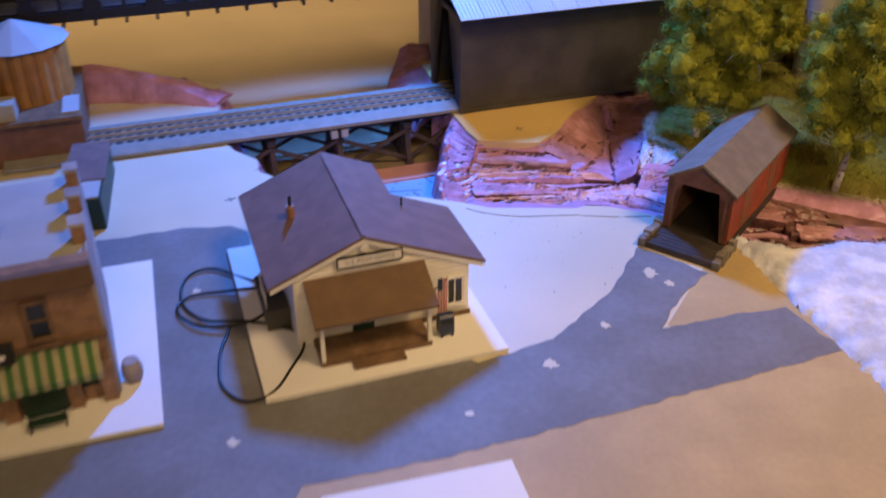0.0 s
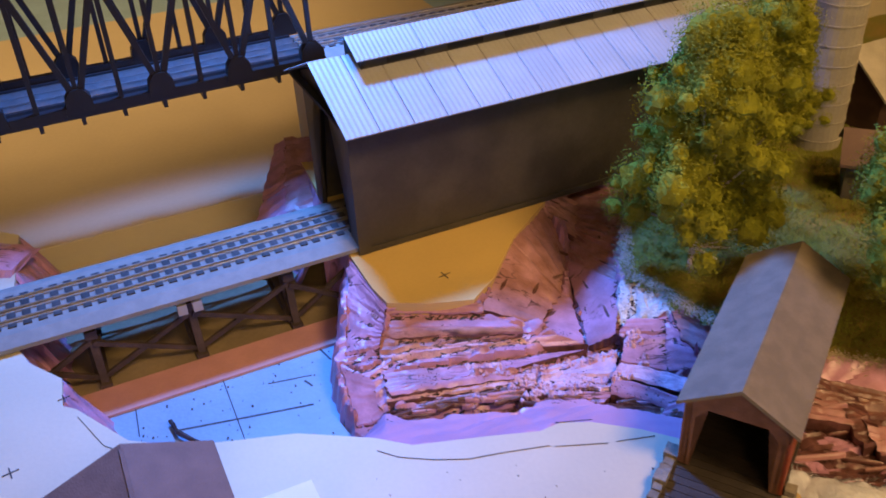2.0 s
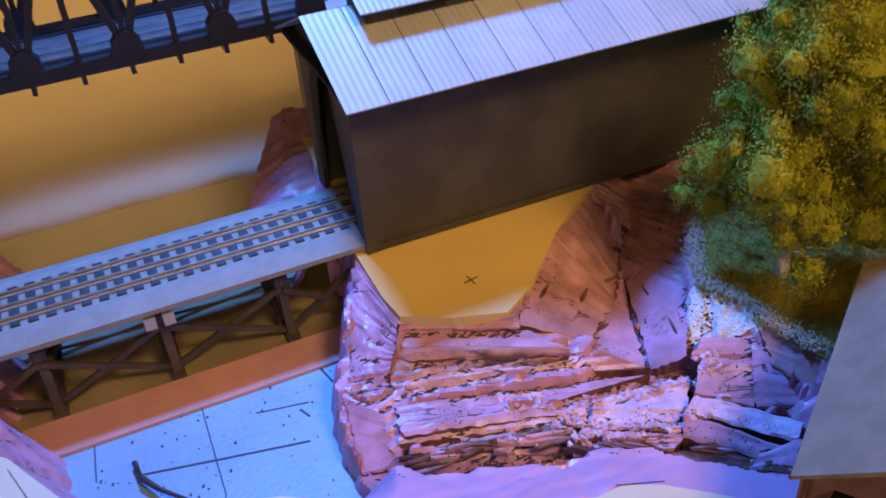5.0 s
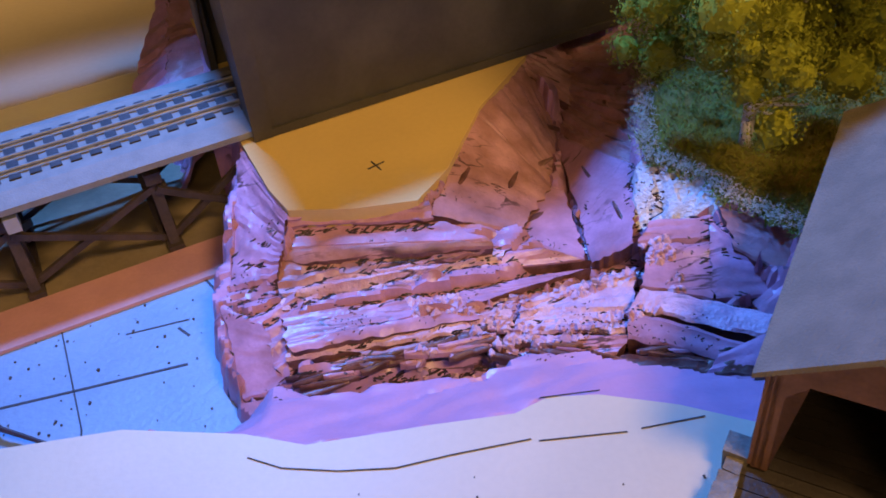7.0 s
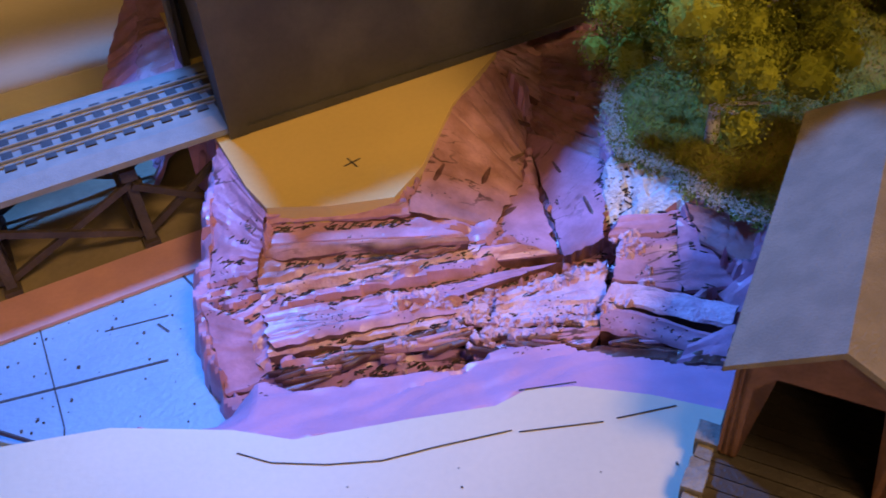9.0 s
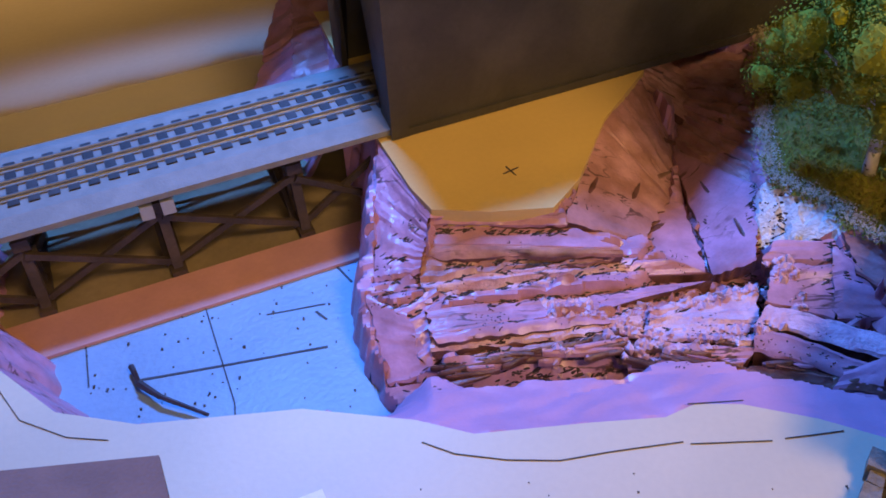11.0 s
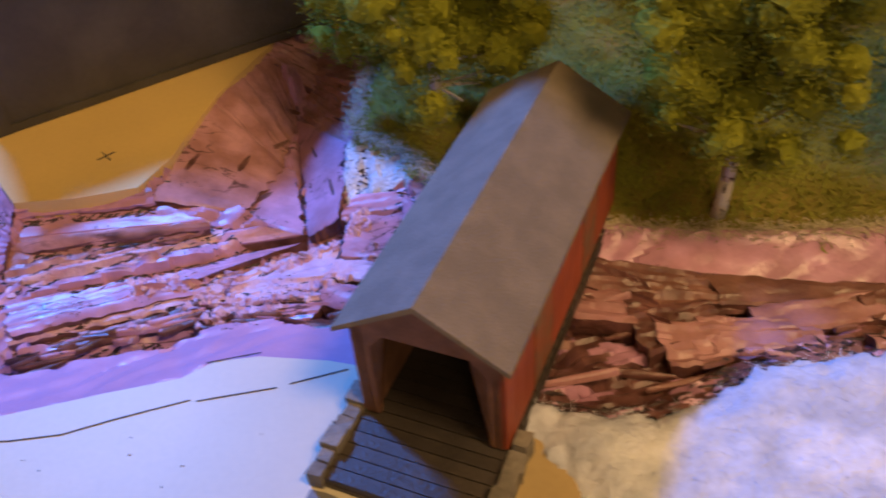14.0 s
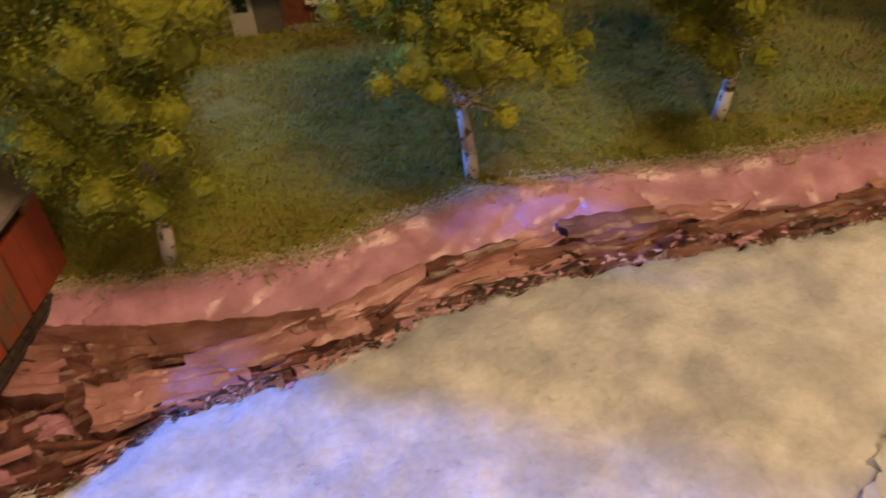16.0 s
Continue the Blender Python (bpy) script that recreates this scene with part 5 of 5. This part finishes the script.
for x, y, h in ((-0.043, 0.085, 0.022), (0.052, 0.080, 0.011)):
    bm = bmesh.new()
    z = roof_z(x)
    add_rod(bm, (x, y, z - 0.004), (x, y, z + h * 0.6), 0.0036 if h > 0.02 else 0.0009, sides=10)
    chimney = part("chimney", bm, COPPER if h > 0.02 else SHED_DARK, po, "small copper coloured roof vent")
    bm = bmesh.new()
    add_rod(bm, (x, y, z + h * 0.6), (x, y, z + h), 0.0014 if h > 0.02 else 0.0009, sides=8)
    part("vent_pipe", bm, SHED_DARK, chimney)
for y0, y1, z in ((0.035, 0.060, 0.024), (0.06, 0.085, 0.018), (0.085, 0.11, 0.012)):
    part("side_stair", boxes(((HW_L - 0.020, y0, G0), (HW_L - 0.0005, y1 - 0.0006, z))), SHED_WALL, po, "grey side stair")
for i in range(6):
    part("stair_baluster", boxes(((HW_L - 0.019, 0.040 + i * 0.006, 0.022), (HW_L - 0.0182, 0.0408 + i * 0.006, 0.036))), WHITE_TRIM, po)
part("stair_rail", boxes(((HW_L - 0.0194, 0.038, 0.036), (HW_L - 0.0178, 0.074, 0.0374))), WHITE_TRIM, po)

flag = thing("flag", HOUSE @ pose(0.058, -0.002, 0.0) @ Matrix.Diagonal((1.5, 1.0, 1.0, 1.0)), "small striped flag hanging from the front wall", "flag")
bm = bmesh.new()
add_rod(bm, (0.0, 0.0045, 0.034), (0.004, -0.010, 0.054), 0.0005, sides=6)
part("staff", bm, WOOD, flag)
for i in range(7):
    bm = bmesh.new()
    a = 0.0055 * i / 7 - 0.001
    add_prism(bm, [(a, -0.009 + 0.0012 * (i % 2)), (a + 0.00078, -0.009 + 0.0012 * ((i + 1) % 2)), (a + 0.00078, -0.0086 + 0.0012 * ((i + 1) % 2)), (a, -0.0086 + 0.0012 * (i % 2))], 0.020, 0.052 if i > 2 else 0.042)
    part("stripe", bm, RED if i % 2 == 0 else WHITE_TRIM, flag)
part("canton", boxes(((-0.001, -0.0092, 0.042), (0.0014, -0.0078, 0.053))), BLUE_PAINT, flag, "dark blue corner field")

mailbox = thing("mailbox", HOUSE @ pose(0.060, -0.019, 0.0042), "dark blue rounded street mailbox", "mailbox")
bm = bmesh.new()
pts = [(-0.0055, 0.003), (0.0055, 0.003), (0.0055, 0.015)] + [(0.0055 * math.cos(a), 0.015 + 0.0055 * math.sin(a)) for a in np.linspace(0.3, 2.84, 8)] + [(-0.0055, 0.015)]
add_prism(bm, pts, -0.006, 0.006, "x")
part("body", bm, BLUE_PAINT, mailbox)
for x in (-0.0045, 0.0045):
    for y in (-0.0045, 0.0045):
        part("foot", boxes(((x - 0.001, y - 0.001, 0), (x + 0.001, y + 0.001, 0.003))), BLUE_PAINT, mailbox)
part("flap", boxes(((-0.0045, -0.0062, 0.0135), (0.0045, -0.0055, 0.0165))), SHED_DARK, mailbox)


def cable(pts, r, label):
    cu = bpy.data.curves.new("cable", "CURVE")
    cu.dimensions, cu.bevel_depth, cu.bevel_resolution, cu.resolution_u = "3D", r, 2, 10
    sp = cu.splines.new("BEZIER")
    sp.bezier_points.add(len(pts) - 1)
    for bp, p in zip(sp.bezier_points, pts):
        bp.co, bp.handle_left_type, bp.handle_right_type = p, "AUTO", "AUTO"
    cu.materials.append(WIRE)
    return tagged(new("cable", cu), label, "cable")


cable([(-0.135, 0.640, 0.012), (-0.18, 0.675, 0.004), (-0.223, 0.690, 0.003), (-0.232, 0.655, 0.003), (-0.205, 0.615, 0.003), (-0.164, 0.606, 0.007), (-0.135, 0.600, 0.006),
       (-0.116, 0.588, 0.006), (-0.118, 0.548, 0.006), (-0.140, 0.512, 0.003), (-0.162, 0.520, 0.002), (-0.178, 0.56, 0.002), (-0.178, 0.602, 0.004)], 0.0012, "loose black cable looped beside the post office")
cable([(-0.138, 0.650, 0.012), (-0.19, 0.655, 0.004), (-0.228, 0.640, 0.003), (-0.215, 0.610, 0.004), (-0.175, 0.602, 0.006), (-0.152, 0.618, 0.006), (-0.143, 0.648, 0.010)], 0.0012, "loose black cable coil beside the post office")

cable([(-0.26, 1.20, -0.0652), (-0.19, 1.215, -0.0652), (-0.14, 1.27, -0.0652), (-0.085, 1.30, -0.0652), (-0.045, 1.40, -0.0652)], 0.0006, "thin black wire lying on the canyon floor")

# loose white cards
solo("front_card", boxes(((-0.065, -0.13, 0.0008), (0.068, 0.0, 0.0025))), CARD, "loose white card on the board", "card", at=pose(-0.018, 0.434, 0, 0, 0, 15))

# ---------------- shop at the left, on its card ----------------
SHOP = pose(-0.243, 0.520, 0, 0, 0, 22)
solo("shop_card", boxes(((-0.26, 0.0, 0.0008), (0.0, 0.2305, 0.004))), CARD, "white card base under the brick shop", "base card", at=pose(-0.203, 0.486, 0, 0, 0, 17.4))
shop = thing("brick_shop", SHOP, "tan brick two-storey shop with striped green awning and sign", "shop")
SH = 0.118
part("body", boxes(((-0.19, 0.0, 0.0042), (-0.003, 0.15, SH))), BRICK_TAN, shop)
part("side_wall", boxes(((-0.0028, 0.0, 0.0042), (0.0, 0.15, SH + 0.004))), STUCCO, shop, "pale grey stucco side wall")
part("roof", boxes(((-0.186, 0.012, SH + 0.0002), (-0.004, 0.146, SH + 0.002))), METAL_ROOF, shop)
part("cornice", boxes(((-0.194, -0.007, SH - 0.010), (-0.0005, -0.0002, SH + 0.006))), PORCH_ROOF, shop, "olive brown cornice")
part("parapet", boxes(((-0.194, 0.0, SH), (-0.0005, 0.0115, SH + 0.006))), BRICK_TAN, shop)
part("belt_course", boxes(((-0.19, -0.003, 0.060), (0.0, -0.0002, 0.064))), WOOD, shop)
for i in range(4):
    x = -0.040 - i * 0.045
    w = part("window", boxes(((x - 0.008, -0.0012, 0.070), (x + 0.004, -0.0002, 0.098))), GLASS_DARK, shop, "tall dark window with tan frame")
    for lo, hi in (((x - 0.0105, -0.003, 0.098), (x + 0.0065, -0.0004, 0.101)), ((x - 0.0105, -0.004, 0.067), (x + 0.0065, -0.0004, 0.070)), ((x - 0.0105, -0.0025, 0.070), (x - 0.008, -0.0004, 0.098)), ((x + 0.004, -0.0025, 0.070), (x + 0.0065, -0.0004, 0.098)), ((x - 0.008, -0.002, 0.083), (x + 0.004, -0.0014, 0.085))):
        part("window_frame", boxes((lo, hi)), WOOD, w)
for i in range(40):
    x = -0.008 - i * 0.0045
    bm = bmesh.new()
    add_prism(bm, [(-0.0004, 0.058), (-0.020, 0.042), (-0.020, 0.0365), (-0.019, 0.0365), (-0.019, 0.041), (-0.0004, 0.0565)], x - 0.0044, x, "x")
    part("awning_stripe", bm, GREEN_STRIPE if i % 2 else AWNING_PALE, shop)
sign = part("sign_board", boxes(((-0.110, -0.012, 0.060), (-0.062, -0.0035, 0.073))), SHED_DARK, shop, "black sign board with unreadable pale script")
for i in range(4):
    part("sign_bar", boxes(((-0.100 + i * 0.009, -0.0126, 0.0645), (-0.0945 + i * 0.009, -0.0121, 0.0685))), WHITE_TRIM, sign)
part("shop_front", boxes(((-0.068, -0.004, 0.0045), (-0.036, -0.0003, 0.036))), DARK_GREEN, shop, "dark green shop front")
for x in (-0.190, -0.036, -0.080, -0.012):
    part("pilaster", boxes(((x, -0.007, 0.0045), (x + 0.010, -0.0042, 0.040))), BRICK_TAN, shop)
part("recessed_panel", boxes(((-0.028, -0.0012, 0.018), (-0.014, -0.0002, 0.027))), SHED_DARK, shop)
for x, y in ((-0.06, 0.06), (-0.13, 0.10)):
    bm = bmesh.new()
    add_rod(bm, (x, y, SH + 0.002), (x, y, SH + 0.012), 0.0022)
    add_rod(bm, (x, y, SH + 0.012), (x, y, SH + 0.015), 0.0045, 0.003)
    part("roof_vent", bm, METAL_ROOF, shop)
for i, y in enumerate((0.03, 0.075, 0.12)):
    ch = part("chimney", boxes(((-0.0095, y, SH + 0.002), (-0.0005, y + 0.013, SH + 0.016))), BRICK_TAN, shop)
    part("chimney_cap", boxes(((-0.0105, y - 0.001, SH + 0.016), (0.0005, y + 0.014, SH + 0.019))), STUCCO, ch)
bench = thing("bench", SHOP @ pose(-0.052, -0.020, 0.004), "small dark green bench in front of the shop", "bench")
part("seat", boxes(((-0.013, -0.004, 0.006), (0.013, 0.004, 0.0075))), DARK_GREEN, bench)
part("backrest", boxes(((-0.013, 0.003, 0.009), (0.013, 0.0042, 0.014))), DARK_GREEN, bench)
for x in (-0.012, 0.012):
    for y in (-0.003, 0.0035):
        part("leg", boxes(((x - 0.0006, y - 0.0006, 0), (x + 0.0006, y + 0.0006, 0.009))), SHED_DARK, bench)
barrel = bmesh.new()
for z0, z1, r0, r1 in ((0.0042, 0.010, 0.006, 0.0078), (0.010, 0.017, 0.0078, 0.0078), (0.017, 0.023, 0.0078, 0.006)):
    add_rod(barrel, (0.010, 0.012, z0), (0.010, 0.012, z1), r0, r1, 14)
solo("barrel", barrel, STUCCO, "small pale barrel beside the shop wall", "barrel", at=SHOP)

# ---------------- water tower and its low shed ----------------
TOWER = pose(-0.545, 0.985, 0, 0, 0, ALONG)
tower = thing("water_tower", TOWER, "orange wooden water tank with a pale conical roof", "water tower")
part("base", boxes(((-0.16, -0.10, 0.0005), (0.115, 0.055, 0.050))), CB_WOOD, tower, "low brown timber base")
part("base_edge", boxes(((-0.162, -0.106, 0.050), (0.117, 0.057, 0.055))), WOOD, tower)
for i in range(22):
    a0, a1 = 2 * math.pi * i / 22, 2 * math.pi * (i + 0.94) / 22
    bm = bmesh.new()
    add_prism(bm, [(0.058 + 0.05 * math.cos(a0), -0.015 + 0.05 * math.sin(a0)), (0.058 + 0.052 * math.cos((a0 + a1) / 2), -0.015 + 0.052 * math.sin((a0 + a1) / 2)), (0.058 + 0.05 * math.cos(a1), -0.015 + 0.05 * math.sin(a1)), (0.058 + 0.02 * math.cos(a1), -0.015 + 0.02 * math.sin(a1)), (0.058 + 0.02 * math.cos(a0), -0.015 + 0.02 * math.sin(a0))], 0.0552, 0.118)
    part("stave", bm, TANK, tower)
bm = bmesh.new()
add_rod(bm, (0.058, -0.015, 0.1185), (0.058, -0.015, 0.142), 0.058, 0.002, 12)
part("conical_roof", bm, METAL_ROOF, tower)
part("ramp_plate", boxes(((0.096, -0.095, 0.0552), (0.114, -0.045, 0.057))), METAL_ROOF, tower)
part("tank_box", boxes(((0.0, -0.1, 0.0552), (0.05, -0.072, 0.074))), SILO, tower)
low = thing("low_shed", pose(-0.335, 0.83, 0, 0, 0, 14), "low flat-roofed green shed behind the shop", "shed")
part("body", boxes(((-0.05, -0.06, 0.0005), (-0.014, 0.07, 0.034))), DARK_GREEN, low)
part("roof", boxes(((-0.052, -0.02, 0.0342), (-0.012, 0.072, 0.037))), BROWN_ROOF, low)
part("roof_light", boxes(((-0.048, -0.058, 0.0342), (-0.016, -0.022, 0.0362))), METAL_ROOF, low)

# ---------------- farm: silo, barn, cottage ----------------
silo = thing("silo", pose(0.50, 1.165, 0.008), "grey round farm silo", "silo")
bm = bmesh.new()
add_rod(bm, (0, 0, 0), (0, 0, 0.17), 0.024, sides=28)
part("drum", bm, SILO, silo, smooth=False)
for i in range(8):
    bm = bmesh.new()
    add_rod(bm, (0, 0, 0.012 + i * 0.02), (0, 0, 0.0135 + i * 0.02), 0.0247, sides=28)
    part("hoop", bm, SILO, silo)
bm = bmesh.new()
add_rod(bm, (0, 0, 0.170), (0, 0, 0.190), 0.0255, 0.004, 20)
part("cap", bm, METAL_ROOF, silo)


def house(name, at, w, d, h, ridge, wall, roof, label, category, openings=()):
    root = thing(name, at, label, category)
    bm = bmesh.new()
    add_prism(bm, [(-d / 2, 0), (-d / 2, h), (0, ridge), (d / 2, h), (d / 2, 0)], -w / 2, w / 2, "x")
    part("wall", bm, wall, root)
    for s in (-1, 1):
        bm = bmesh.new()
        add_prism(bm, [(0, ridge + 0.0005), (s * (d / 2 + 0.009), h - 0.004), (s * (d / 2 + 0.009), h - 0.001), (0, ridge + 0.0035)], -w / 2 - 0.007, w / 2 + 0.007, "x")
        part("roof", bm, roof, root)
    y = -d / 2
    for kind, x0, x1, z0, z1 in openings:
        if kind == "door":
            p = part("door", boxes(((x0, y - 0.0015, z0), (x1, y - 0.0002, z1))), SILO, root, "grey door with a dark upper pane")
            part("pane", boxes(((x0 + 0.003, y - 0.002, z0 + 0.02), (x1 - 0.003, y - 0.0016, z1 - 0.004))), GLASS_DARK, p)
        else:
            p = part("window", boxes(((x0, y - 0.001, z0), (x1, y - 0.0002, z1))), GLASS_DARK, root, "dark window with white frame")
            for lo, hi in (((x0 - 0.002, y - 0.0022, z1), (x1 + 0.002, y - 0.0003, z1 + 0.002)), ((x0 - 0.002, y - 0.003, z0 - 0.002), (x1 + 0.002, y - 0.0003, z0)), ((x0 - 0.002, y - 0.0022, z0), (x0, y - 0.0003, z1)), ((x1, y - 0.0022, z0), (x1 + 0.002, y - 0.0003, z1)), ((x0, y - 0.0018, (z0 + z1) / 2), (x1, y - 0.0011, (z0 + z1) / 2 + 0.001)), (((x0 + x1) / 2 - 0.0005, y - 0.0018, z0), ((x0 + x1) / 2 + 0.0005, y - 0.0011, z1))):
                part("window_frame", boxes((lo, hi)), WHITE_TRIM, p)
    return root


house("barn", pose(0.60, 1.22, 0.009, 0, 0, 20), 0.12, 0.09, 0.05, 0.085, BARN_DARK, SILO, "dark barn with a pale grey roof beside the silo", "barn")
house("farm_shed", pose(0.475, 1.30, 0.009, 0, 0, ALONG), 0.10, 0.08, 0.055, 0.085, TANK, METAL_ROOF, "ochre farm shed with a pale roof", "shed")
cot = house("brick_cottage", pose(0.595, 1.045, 0.009, 0, 0, -26), 0.10, 0.075, 0.055, 0.085, COTTAGE_BRICK, BROWN_ROOF, "red brick cottage with white framed windows", "cottage",
            (("window", -0.022, -0.006, 0.020, 0.040), ("window", 0.012, 0.028, 0.020, 0.040)))
annex = house("grey_annex", pose(0.513, 1.055, 0.009, 0, 0, -26), 0.075, 0.045, 0.042, 0.06, COTTAGE_GREY, BROWN_ROOF, "grey clapboard annex beside the brick cottage", "annex",
              (("window", -0.020, -0.010, 0.018, 0.032), ("door", 0.004, 0.020, 0.001, 0.036)))
rng = random.Random(9)
for i in range(16):
    bm = bmesh.new()
    x, s = -0.046 + i * 0.0042, rng.uniform(0.002, 0.0042)
    bmesh.ops.create_icosphere(bm, subdivisions=1, radius=s, matrix=Matrix.Translation((x, -0.043 + rng.uniform(-0.002, 0.001), s * 0.7)))
    part("foundation_stone", bm, STONE, cot)

# ---------------- broken stone edging at the near right ----------------
edging = thing("stone_edging", pose(0.616, 0.574, 0.0, 0, 0, 22), "broken plaster and stone edging beside the batting", "stone edging")
rng = random.Random(31)
for i in range(34):
    row = i // 12
    x, y = (i % 12) * 0.015 + rng.uniform(-0.003, 0.003), -0.006 - row * 0.012 + rng.uniform(-0.002, 0.002)
    sx, sy, sz = rng.uniform(0.007, 0.011), rng.uniform(0.005, 0.008), rng.uniform(0.012, 0.022) - row * 0.003
    bm = boxes(((x - sx, y - sy, 0.004), (x + sx, y + sy, sz)))
    bmesh.ops.subdivide_edges(bm, edges=bm.edges, cuts=2, use_grid_fill=True)
    for v in bm.verts:
        v.co += noise.noise_vector(v.co * 160 + Vector((i, 0, 0))) * 0.004
    part("stone", bm, (FLUFF, STONE, TIMBER)[rng.choice((0, 0, 1, 1, 2))], edging)

# ---------------- pencil marks and debris ----------------


def strokes(name, lines, z, width, label):
    bm = bmesh.new()
    for line in lines:
        for (ax, ay), (bx, by) in zip(line, line[1:]):
            add_beam(bm, (ax, ay, z), (bx, by, z), width, 0.0004)
    return solo(name, bm, PENCIL, label, "pencil mark", kind="structure")


strokes("pencil_contour", [[(0.024, 0.810), (0.038, 0.802), (0.061, 0.796), (0.084, 0.793), (0.107, 0.795), (0.140, 0.7965)], [(0.143, 0.795), (0.179, 0.7925)], [(0.185, 0.793), (0.212, 0.794)], [(0.148, 0.817), (0.174, 0.816)]], 0.0003, 0.00048, "curved pencil line along the canyon edge")
strokes("pencil_contour", [[(-0.190, 0.878), (-0.165, 0.845), (-0.140, 0.832), (-0.120, 0.828)]], 0.0003, 0.0004, "faint pencil line along the canyon edge")
for x, y, s in ((0.093, 1.008, 0.005), (-0.224, 0.829, 0.005), (-0.205, 0.90, 0.004)):
    strokes("pencil_cross", [[(x - s, y - s * 0.5), (x + s, y + s * 0.6)], [(x - s * 0.5, y + s), (x + s * 0.5, y - s)]], 0.0003, 0.0009, "small pencil cross on the board")
strokes("floor_line", [[(-0.138, 0.923), (-0.085, 0.929), (-0.028, 0.936)], [(-0.036, 0.967), (-0.029, 0.959)], [(-0.028, 1.016), (-0.013, 0.991)]], -0.0658, 0.0016, "dark pencil line on the canyon floor")
strokes("floor_line", [[(-0.113, 1.0), (-0.081, 0.899), (-0.076, 0.86)], [(-0.067, 0.968), (-0.030, 0.973)], [(-0.183, 0.979), (-0.168, 0.921)], [(-0.211, 0.983), (-0.205, 0.943)]], -0.0658, 0.0009, "thin pencil line on the canyon floor")
strokes("pencil_cross", [[(-0.129, 0.974), (-0.117, 0.981)], [(-0.120, 0.972), (-0.125, 0.983)]], -0.0658, 0.0009, "small pencil cross on the canyon floor")
twig = bmesh.new()
for p, q, r in (((-0.144, 0.931, -0.062), (-0.136, 0.915, -0.060), 0.0012), ((-0.136, 0.915, -0.060), (-0.122, 0.903, -0.059), 0.0016), ((-0.122, 0.903, -0.059), (-0.094, 0.889, -0.062), 0.0010), ((-0.136, 0.915, -0.060), (-0.139, 0.922, -0.056), 0.0008)):
    add_rod(twig, p, q, r * 1.6, r * 1.1, 7)
solo("twig", twig, GRIT, "dark broken twig lying on the canyon floor", "twig")
rng = random.Random(21)
bm = bmesh.new()
for _ in range(110):
    x, y = rng.uniform(-0.20, 0.0), rng.uniform(0.86, 1.02)
    s = rng.choice((0.0006, 0.0008, 0.0012))
    add_box(bm, (x, y, -0.0659), (x + s, y + s * rng.uniform(0.6, 2), -0.0659 + s * 0.7))
for _ in range(60):
    x, y = rng.uniform(-0.25, 0.22), rng.uniform(0.62, 0.80)
    s = rng.choice((0.0005, 0.0008))
    add_box(bm, (x, y, 0.0), (x + s, y + s * rng.uniform(0.6, 2), s * 0.6))
solo("debris", bm, TIMBER, "small dark crumbs scattered on the boards", "debris", kind="stuff")
